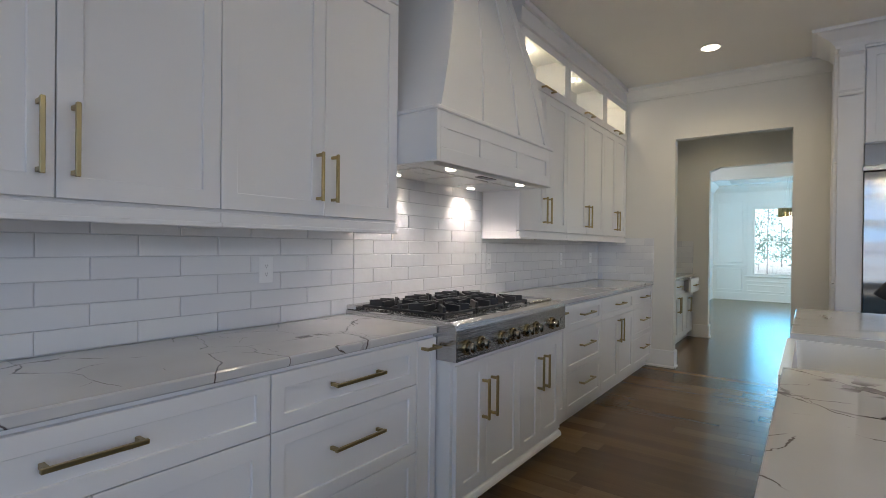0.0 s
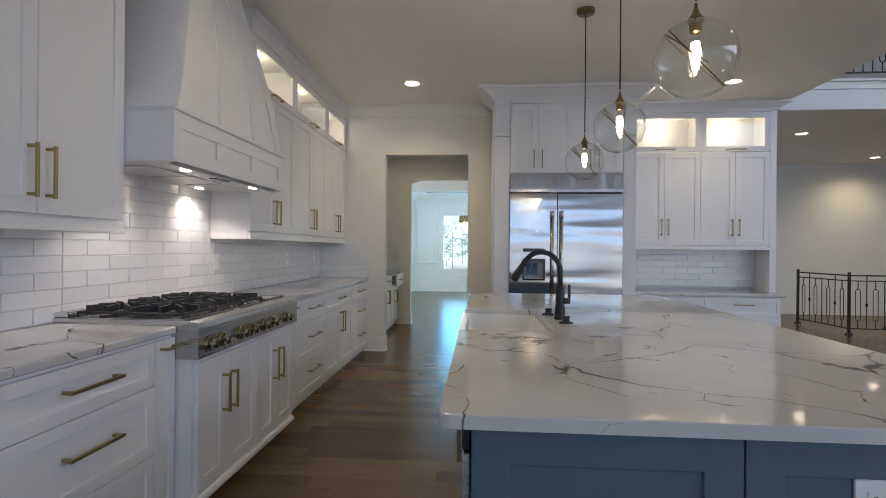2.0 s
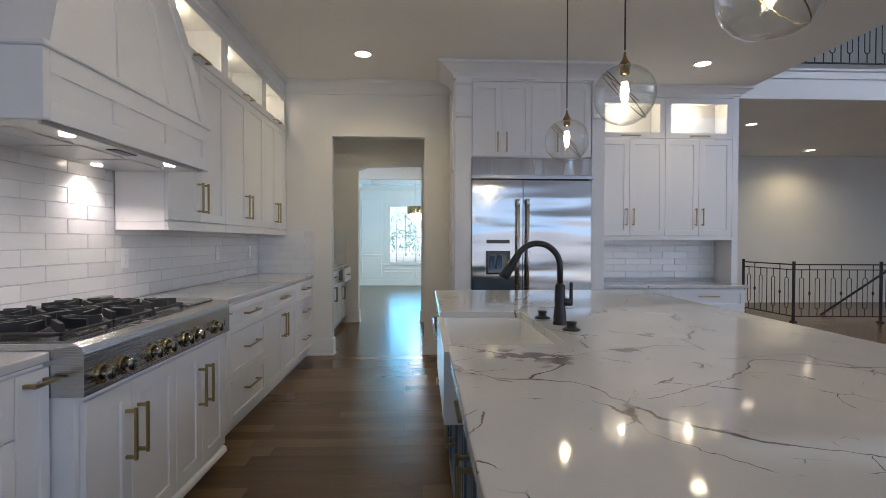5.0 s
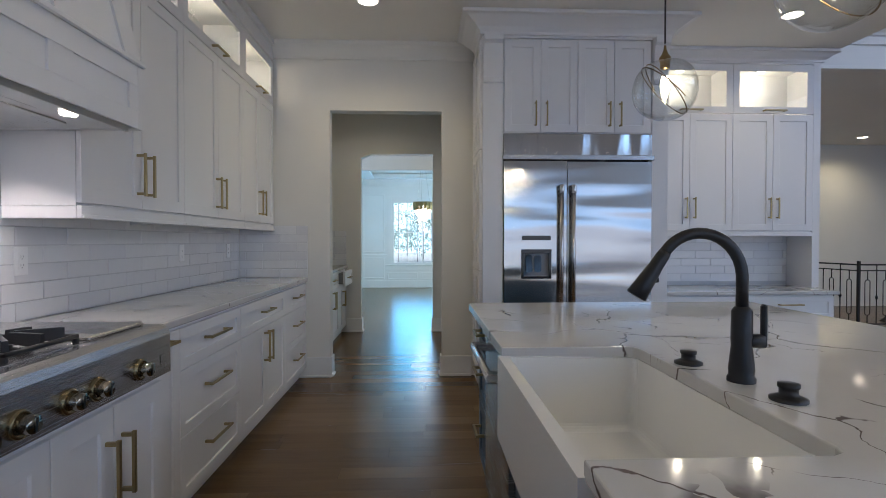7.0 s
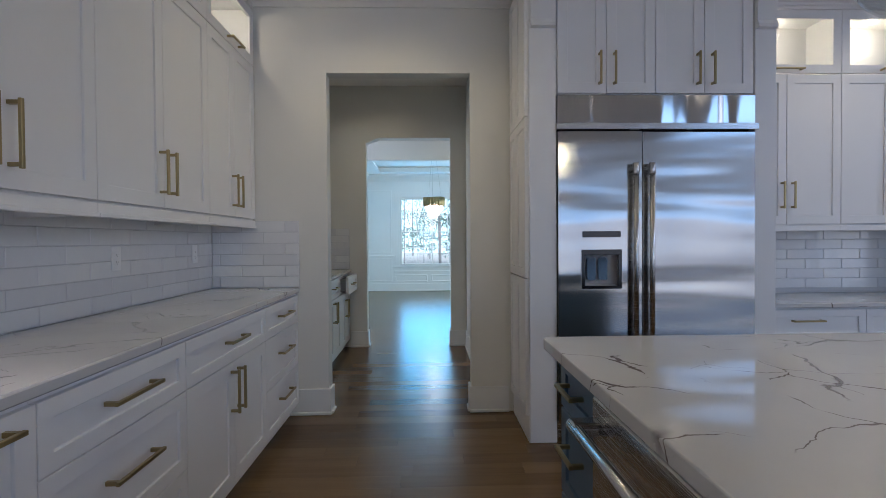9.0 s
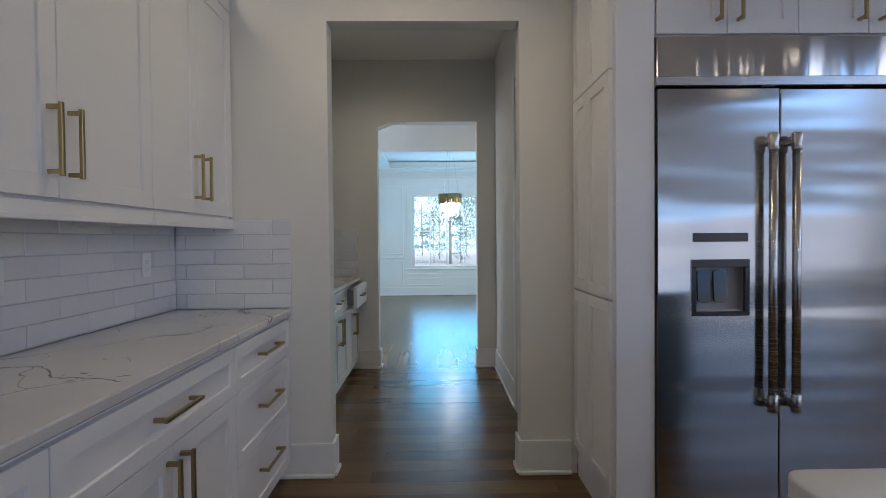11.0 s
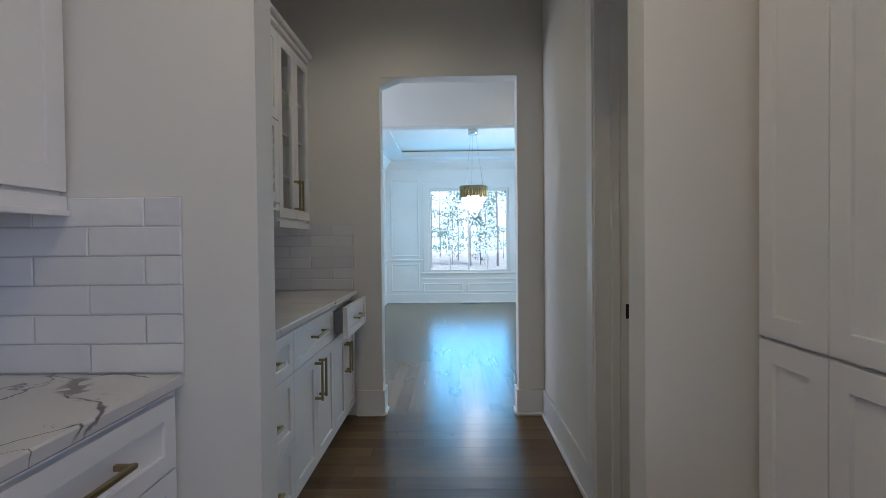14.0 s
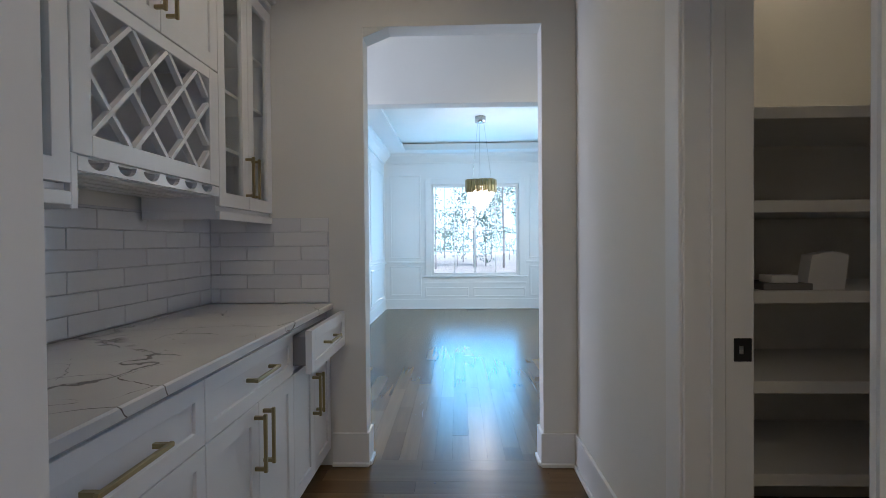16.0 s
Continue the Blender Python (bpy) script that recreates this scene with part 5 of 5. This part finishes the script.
# pantry closet shelves
for z in (0.33, 0.675, 1.01, 1.345, 1.69):
    bm = bmesh.new()
    box(bm, 0.22, 1.79, 7.38, 7.945, z, z + 0.045, 0.002)
    tagged(part("pantry_shelf", bm, TRIM), "white painted pantry shelf on the closet wall", "shelf", "pantry shelves")
bm = bmesh.new()
extrude_poly(bm, [(0.0, 0.0), (0.14, 0.0), (0.155, 0.13), (0.10, 0.145), (0.02, 0.13)], lambda u, v, w: (0.72 + u, 7.42 + w, 1.056 + v), 0.06)
tagged(part("packet", bm, PLASTIC), "white crumpled paper packet on the pantry shelf", "packet")
boxes_box = boxes("box", PLASTIC, None, (0.59, 0.69, 7.42, 7.5, 1.082, 1.11))
tagged(boxes_box, "small white box on a dark book", "box")
tagged(boxes("book", DARK_IN, None, (0.55, 0.73, 7.40, 7.58, 1.056, 1.081)), "dark flat book on the pantry shelf", "book")
STR = thing("door_strike", pose(HALL_X + 0.15, 6.937, 0.935), "black latch strike plate on the door jamb", "door hardware")
boxes("plate", BLACK_METAL, STR, (-0.024, 0.026, -0.004, 0, -0.033, 0.033), c=0.002)
boxes("latch_hole", STEEL, STR, (-0.010, 0.002, -0.0052, -0.0035, -0.012, 0.012), c=0.0008)

for x, y, a in ((-0.61, 7.90, 35), (-0.72, 8.06, 0)):
    bm = bmesh.new()
    extrude_poly(bm, [(-0.011, -0.002), (0.0, -0.004), (0.012, 0.0), (0.002, 0.004)] if a else [(-0.004, -0.003), (0.004, -0.003), (0.004, 0.003), (-0.003, 0.004)], lambda u, v, w: (u, v, w), 0.002)
    bit = tagged(part("leaf_fragment", bm, BLACK_METAL), "tiny dark leaf fragment on the floor boards", "debris")
    bit.matrix_world = pose(x, y, 0.0005, 0, 0, a)

# ---------------------------------------------------------------- dining room
def frame_panel(parent, name, m, w, h, t=0.012, r=0.03):
    bm = bmesh.new()
    for a in ((0, w, 0, r), (0, w, h - r, h), (0, r, r, h - r), (w - r, w, r, h - r)):
        box(bm, a[0], a[1], -t, 0, a[2], a[3], 0.004)
    ob = part(name, bm, TRIM, parent)
    ob.matrix_world = m
    return ob


WAIN = thing("wainscot", pose(0, 0, 0), "white picture-frame wall moulding in the dining room", "wall panelling", "", "structure")
for x0, x1, z0, z1 in ((DL + 0.10, WX0 - 0.19, 0.24, 0.80), (DL + 0.10, WX0 - 0.19, 0.94, 2.5), (WX1 + 0.19, DR - 0.1, 0.24, 0.80), (WX1 + 0.19, DR - 0.1, 0.94, 2.5), (WX0 - 0.12, -0.40, 0.22, 0.40), (-0.31, WX1 + 0.12, 0.22, 0.40)):
    frame_panel(WAIN, "moulding_frame", pose(x0, DY - 0.001, z0), x1 - x0, z1 - z0)
for y0, y1 in ((10.2, 11.6), (11.75, 13.1), (13.25, DY - 0.15)):
    for z0, z1 in ((0.24, 0.80), (0.94, 2.5)):
        frame_panel(WAIN, "moulding_frame", pose(DL + 0.001, y0, z0, 0, 0, 90), y1 - y0, z1 - z0)
structure("trim_chair_rail", TRIM, "white chair rail and sill moulding in the dining room", "trim", (DL + 0.001, DL + 0.03, 9.95, DY, 0.85, 0.89), (DL, WX0 - 0.12, DY - 0.03, DY - 0.001, 0.85, 0.89), (WX1 + 0.12, DR, DY - 0.03, DY - 0.001, 0.85, 0.89), (WX0 - 0.13, WX1 + 0.13, DY - 0.012, DY - 0.001, 0.46, 0.50), c=0.004)
bm = bmesh.new()
prof = [(0.0, 2.70), (0.02, 2.70), (0.03, 2.73), (0.09, 2.80), (0.14, 2.84), (0.15, 2.88), (0.44, 2.88), (0.44, 2.90), (0.40, 2.90), (0.40, 3.0), (0.0, 3.0)]
loop = [(DL, 9.96, 1, 1), (DL, DY, 1, -1), (DR, DY, -1, -1), (DR, 9.96, -1, 1)]
rows = [[bm.verts.new((x + sx * u, y + sy * u, v)) for u, v in prof] for x, y, sx, sy in loop]
for a, b_ in zip(rows, rows[1:] + rows[:1]):
    for k in range(len(prof) - 1):
        bm.faces.new((a[k], a[k + 1], b_[k + 1], b_[k]))
tagged(part("trim_dining_crown", bm, TRIM), "deep white crown moulding round the tray ceiling", "trim", "", "structure")

WIN = thing("window_1", pose(0, DY, 0), "large white gridded window looking onto woods", "window", "", "structure")
boxes("window_frame", TRIM, WIN, (WX0, WX0 + 0.05, 0.02, 0.1, WZ0, WZ1), (WX1 - 0.05, WX1, 0.02, 0.1, WZ0, WZ1), (WX0 + 0.05, WX1 - 0.05, 0.02, 0.1, WZ0, WZ0 + 0.05), (WX0 + 0.05, WX1 - 0.05, 0.02, 0.1, WZ1 - 0.05, WZ1), c=0.003)
boxes("window_casing", TRIM, WIN, (WX0 - 0.11, WX0, -0.02, -0.001, WZ0, WZ1 + 0.11), (WX1, WX1 + 0.11, -0.02, -0.001, WZ0, WZ1 + 0.11), (WX0, WX1, -0.02, -0.001, WZ1, WZ1 + 0.11), c=0.003)
boxes("window_sill", TRIM, WIN, (WX0 - 0.15, WX1 + 0.15, -0.05, 0.06, WZ0 - 0.03, WZ0), c=0.006)
for i in range(1, 4):
    x = WX0 + 0.05 + i * (WX1 - WX0 - 0.1) / 4
    h = 0.016 if i == 2 else 0.009
    boxes("muntin", TRIM, WIN, (x - h, x + h, 0.045, 0.07, WZ0 + 0.05, WZ1 - 0.05), c=0.002)
    z = WZ0 + 0.05 + i * (WZ1 - WZ0 - 0.1) / 4
    boxes("muntin", TRIM, WIN, (WX0 + 0.05, WX1 - 0.05, 0.047, 0.068, z - 0.009, z + 0.009), c=0.002)
p = boxes("pane", PANE, WIN, (WX0 + 0.05, WX1 - 0.05, 0.055, 0.06, WZ0 + 0.05, WZ1 - 0.05), c=0)
p.visible_shadow = False


def chandelier():
    c = thing("chandelier", pose(-0.26, 12.6, 2.13), "lit brass and crystal chandelier hanging in the dining room", "chandelier")
    R, n = 0.20, 40
    bm = bmesh.new()
    lathe(bm, [(0.0, 0.89), (0.075, 0.89), (0.075, 0.81), (0.0, 0.81)], (0, 0, 0), 24)
    part("canopy", bm, STEEL, c, "round chrome ceiling canopy")
    for a in (0.3, 2.4, 4.5):
        bm = bmesh.new()
        tube(bm, [(0.05 * math.cos(a), 0.05 * math.sin(a), 0.81), (0.16 * math.cos(a), 0.16 * math.sin(a), 0.0)], 0.0022, 6)
        part("cable", bm, STEEL, c)
    rng = random.Random(3)
    for k in range(n):
        a = 2 * math.pi * k / n
        z1, z0 = 0.0 - 0.012 * rng.random(), -0.17 - 0.03 * rng.random()
        bm = bmesh.new()
        r = R + (0.008 if k % 2 else 0.0)
        tube(bm, [(r * math.cos(a), r * math.sin(a), z0), (r * math.cos(a), r * math.sin(a), z1)], 0.016, 8)
        part("brass_tube", bm, BRASS, c)
    for ring, (r, z) in enumerate(((0.175, -0.24), (0.14, -0.31), (0.10, -0.37), (0.05, -0.42))):
        m = max(6, int(2 * math.pi * r / 0.04))
        for k in range(m):
            a = 2 * math.pi * (k + 0.5 * ring) / m
            bm = bmesh.new()
            x, y = r * math.cos(a), r * math.sin(a)
            tube(bm, [(x, y, -0.14), (x, y, z + 0.02), (x, y, z)], [0.011, 0.011, 0.003], 6)
            part("crystal_rod", bm, CRYSTAL, c)
    bm = bmesh.new()
    lathe(bm, [(0.0, -0.08), (0.07, -0.09), (0.07, -0.2), (0.0, -0.22)], (0, 0, 0), 16)
    part("lamp_core", bm, glow("lit_chandelier_core", (1.0, 0.88, 0.70), 25), c, "glowing lamps inside")
    point("chandelier_lamp", (-0.26, 12.6, 1.66), 12, (1.0, 0.85, 0.62), 0.1)


# the rods emit by themselves, standing in for lamplight caught in crystal
CRYSTAL = glow("glowing_crystal", (1.0, 0.95, 0.86), 6.0)
chandelier()
boxes_v = boxes("floor_vent", BLACK_METAL, None, (-0.45, -0.12, 14.6, 14.7, 0.0, 0.004))
tagged(boxes_v, "small dark floor register below the window", "vent")

# ---------------------------------------------------------------- landing and stair railings
def railing(name, x0, y0, x1, y1, z, h, label, posts=(0, 1), pitch=0.115):
    Lr = math.hypot(x1 - x0, y1 - y0)
    ang = math.degrees(math.atan2(y1 - y0, x1 - x0))
    r = thing(name, pose(x0, y0, z, 0, 0, ang), label, "railing", "black iron railings")
    boxes("top_rail", IRON, r, (0, Lr, -0.018, 0.018, h - 0.02, h), c=0.004)
    boxes("second_rail", IRON, r, (0, Lr, -0.009, 0.009, h - 0.10, h - 0.085))
    boxes("bottom_rail", IRON, r, (0, Lr, -0.010, 0.010, 0.09, 0.108))
    for f in posts:
        bm = bmesh.new()
        x = f * Lr
        box(bm, x - 0.017, x + 0.017, -0.017, 0.017, 0, h + 0.04, 0.003)
        box(bm, x - 0.04, x + 0.04, -0.04, 0.04, 0, 0.03, 0.008)
        part("post", bm, IRON, r)
    n = max(1, int(Lr / pitch))
    plain, knuckle, oval = bmesh.new(), bmesh.new(), bmesh.new()
    tube(plain, [(0, 0, 0.10), (0, 0, h - 0.09)], 0.007, 6)
    tube(knuckle, [(0, 0, 0.10), (0, 0, h * 0.5 - 0.03), (0, 0, h * 0.5 - 0.012), (0, 0, h * 0.5 + 0.012), (0, 0, h * 0.5 + 0.03), (0, 0, h - 0.02)], [0.007, 0.007, 0.018, 0.018, 0.007, 0.007], 6)
    pts = [(0.036 * math.cos(a), 0, h * 0.5 + (0.21 if math.sin(a) > 0 else -0.21) + 0.036 * math.sin(a)) for a in [radians(k * 22.5) for k in range(17)]]
    tube(oval, pts, 0.006, 6, False)
    for z0_, z1_ in ((0.10, h * 0.5 - 0.245), (h * 0.5 + 0.245, h - 0.09)):
        tube(oval, [(0, 0, z0_), (0, 0, z1_)], 0.007, 6)
    ms = [mesh_of("baluster", b_, IRON) for b_ in (plain, oval, knuckle)]
    for k in range(1, n):
        ob = new("baluster", ms[(0, 1, 2, 1)[k % 4]])
        ob.parent = r
        ob.location = (k * Lr / n, 0, 0)
    return r


railing("stair_railing", 5.70, 9.18, 5.77, 8.05, 0, 0.93, "black wrought iron guard rail at the stairwell", (0, 1), 0.13)
railing("stair_railing", 5.77, 8.05, 7.13, 7.97, 0, 0.93, "black wrought iron guard rail with oval balusters", (1,))
railing("stair_railing", 7.13, 7.97, 8.64, 7.95, 0, 0.93, "black wrought iron guard rail with oval balusters", (1,))
railing("balcony_railing", 3.9, BAL_Y + 0.05, 6.0, BAL_Y + 0.05, 3.49, 0.95, "black wrought iron balcony railing with oval balusters", (0, 1))
railing("balcony_railing", 6.0, BAL_Y + 0.05, 8.1, BAL_Y + 0.05, 3.49, 0.95, "black wrought iron balcony railing with oval balusters", (1,))
bm = bmesh.new()
tube(bm, [(8.5, 8.95, 0.85), (8.35, 8.95, 0.88), (6.6, 8.95, -0.25)], 0.02, 8)
hr = tagged(part("stair_handrail", bm, IRON), "sloping black handrail beside the descending stair", "handrail")

# ---------------------------------------------------------------- wall tiles
def tiles(wall, name, m, runs, tw=0.304, th=0.0785, grout=0.003, phase=0.36):
    """Running-bond glazed tiles on the local xz plane, proud of a grout bed; runs: x0, x1, z0, z1 rectangles."""
    host = thing(name, m, "glossy white subway tile backsplash with grey grout", "backsplash", "", "structure")
    bed = bmesh.new()
    for x0, x1, z0, z1 in runs:
        box(bed, x0, x1, -0.004, -0.0005, z0, z1)
    part("grout_bed", bed, GROUT, host)
    cache = {}
    rng = random.Random(7)
    zb = 0.916
    for x0, x1, z0, z1 in runs:
        r = int((z0 - zb) / th + 1e-6)
        while zb + r * th < z1 - 0.004:
            a, b_ = max(z0, zb + r * th), min(z1, zb + (r + 1) * th)
            s0 = phase + (tw / 2 if r % 2 else 0)
            x = s0 - math.ceil((s0 - x0) / tw) * tw
            while x < x1:
                c, d = max(x, x0), min(x + tw, x1)
                if d - c > 0.012 and b_ - a > 0.008:
                    key = (round(d - c, 3), round(b_ - a, 3))
                    if key not in cache:
                        bm = bmesh.new()
                        w, h, e = key[0] - grout, key[1] - grout, 0.0025
                        v = [bm.verts.new(q) for q in ((0, -0.003, 0), (w, -0.003, 0), (w, -0.003, h), (0, -0.003, h), (0, -0.0075, 0), (w, -0.0075, 0), (w, -0.0075, h), (0, -0.0075, h), (e, -0.0095, e), (w - e, -0.0095, e), (w - e, -0.0095, h - e), (e, -0.0095, h - e))]
                        bm.faces.new(v[8:12])
                        for i in range(4):
                            j = (i + 1) % 4
                            bm.faces.new((v[4 + i], v[4 + j], v[8 + j], v[8 + i]))
                            bm.faces.new((v[i], v[j], v[4 + j], v[4 + i]))
                        bmesh.ops.recalc_face_normals(bm, faces=bm.faces[:])
                        cache[key] = mesh_of("tile", bm, TILE)
                    ob = new("tile", cache[key])
                    ob.parent = host
                    ob.location = (c + grout / 2, -0.0006 * rng.random(), a + grout / 2)
                    ob.rotation_euler = (rng.uniform(-1, 1) * 0.006, 0, rng.uniform(-1, 1) * 0.004)
                x += tw
            r += 1
    return host


tiles("wall_left", "backsplash_main", pose(-1.9345, 0.2, 0, 0, 0, FACE_L), [(0.0, 1.94, 0.916, 1.39), (1.94, 3.235, 0.916, 1.70), (3.235, 5.795, 0.916, 1.39)], phase=0.57)
tiles("wall_kitchen_end", "backsplash_end", pose(-1.924, 5.9995, 0), [(0.0, 0.612, 0.916, 1.388)])
tiles("wall_fridge_back", "backsplash_desk", pose(1.85, 6.3695, 0), [(0.0, 1.62, 0.802, 1.335)])
tiles("wall_left", "backsplash_pantry", pose(-1.9895, 6.121, 0, 0, 0, FACE_L), [(0.0, 2.15, 0.916, 1.40)], phase=0.2)
tiles("wall_hall_end", "backsplash_pantry_end", pose(-1.979, 8.2645, 0), [(0.0, 0.67, 0.916, 1.388)])

# floor boards nearest the walk, one by one
for x0, x1, y in NEAR_BOARDS:
    bm = bmesh.new()
    BOARD(bm, x0, x1, y)
    ob = part("floor_board", bm, WOOD, floor)

# ---------------------------------------------------------------- outside the dining room window
def foliage_mat():
    m, nt, b = material("pine_foliage", (0.06, 0.10, 0.05), 0.6)
    geo = nt.nodes.new("ShaderNodeNewGeometry")
    nt.links.new(ramp(nt, geo.outputs["Random Per Island"], [(0, (0.12, 0.22, 0.18)), (1, (0.24, 0.36, 0.30))]), b.inputs["Base Color"])
    return m


LEAF = foliage_mat()
BARK = painted("pine_bark", (0.42, 0.42, 0.42), 0.9, 30, 0.6, 0.3)
LEAFLITTER = painted("leaf_litter_ground", (0.62, 0.62, 0.60), 0.95, 20, 0.5, 0.2)
bm = bmesh.new()
bmesh.ops.create_grid(bm, x_segments=60, y_segments=60, size=400)
for v in bm.verts:
    v.co.z = -0.35 + (0.15 * noise.noise(v.co * 0.1) if v.co.length > 30 else 0)
tagged(part("ground", bm, LEAFLITTER), "pale leaf-strewn ground outside the window", "ground", "", "structure")


def tree(x, y, h, r, seed, pine):
    rng = random.Random(seed)
    t = thing("tree", pose(x, y, -0.4), "tall pine with green needle clumps" if pine else "slender bare-limbed young tree with sparse leaves", "tree", "trees outside the dining room window")
    bm = bmesh.new()
    pts = [(0.12 * rng.uniform(-1, 1) * k / 6 * h / 10, 0.1 * rng.uniform(-1, 1), h * k / 6) for k in range(7)]
    tube(bm, pts, [r * (1 - 0.75 * k / 6) for k in range(7)], 9)
    limbs = []
    for k in range(14 if pine else 16):
        f = rng.uniform(0.10, 0.95) if not pine or k > 8 else rng.uniform(0.06, 0.4)
        i = min(5, int(f * 6))
        b0 = Vector(pts[i]).lerp(Vector(pts[i + 1]), f * 6 - i)
        a, L_ = rng.uniform(0, 6.28), h * rng.uniform(0.08, 0.18)
        e = b0 + Vector((math.cos(a) * L_, math.sin(a) * L_, L_ * rng.uniform(0.1, 0.7)))
        tube(bm, [b0, b0.lerp(e, 0.5) + Vector((0, 0, 0.1)), e], [r * 0.25, r * 0.16, r * 0.05], 5)
        limbs.append((b0, e))
    part("trunk", bm, BARK, t)
    bm = bmesh.new()
    for b0, e in limbs:
        for _ in range(40 if pine else 26):
            c = b0.lerp(e, rng.uniform(0.35, 1.1)) + Vector((rng.gauss(0, 0.28), rng.gauss(0, 0.28), rng.gauss(0, 0.2)))
            s = rng.uniform(0.06, 0.17)
            d1 = Vector((rng.gauss(0, 1), rng.gauss(0, 1), rng.gauss(0, 1))).normalized() * s
            d2 = d1.orthogonal().normalized() * s * 0.35
            bm.faces.new([bm.verts.new(c + q) for q in (d1, d2, -d1, -d2)])
    part("crown", bm, LEAF, t)


rng = random.Random(12)
for k in range(22):
    y = 34 + 28 * rng.random()
    x = -0.3 + (y - 6) * (-0.2 + 0.4 * ((k * 0.618) % 1.0))
    pine = k % 3 == 0
    tree(x, y, rng.uniform(9, 15) if pine else rng.uniform(3.5, 8), rng.uniform(0.06, 0.11) if pine else rng.uniform(0.025, 0.055), k, pine)


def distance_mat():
    """Emissive backdrop: bright haze and faint far trunks painted into its glow."""
    m, nt, b = material("glowing_haze_backdrop", (0.6, 0.7, 0.75), 1.0)
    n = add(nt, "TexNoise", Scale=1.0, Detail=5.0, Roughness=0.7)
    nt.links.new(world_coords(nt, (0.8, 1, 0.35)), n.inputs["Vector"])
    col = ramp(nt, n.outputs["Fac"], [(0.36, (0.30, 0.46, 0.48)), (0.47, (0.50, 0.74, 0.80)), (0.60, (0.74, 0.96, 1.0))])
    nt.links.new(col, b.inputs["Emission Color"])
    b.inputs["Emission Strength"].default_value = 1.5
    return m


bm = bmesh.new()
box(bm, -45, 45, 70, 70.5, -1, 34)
tagged(part("backdrop", bm, distance_mat()), "glowing backdrop painted with pale woodland haze far behind the trees", "backdrop", "", "structure")
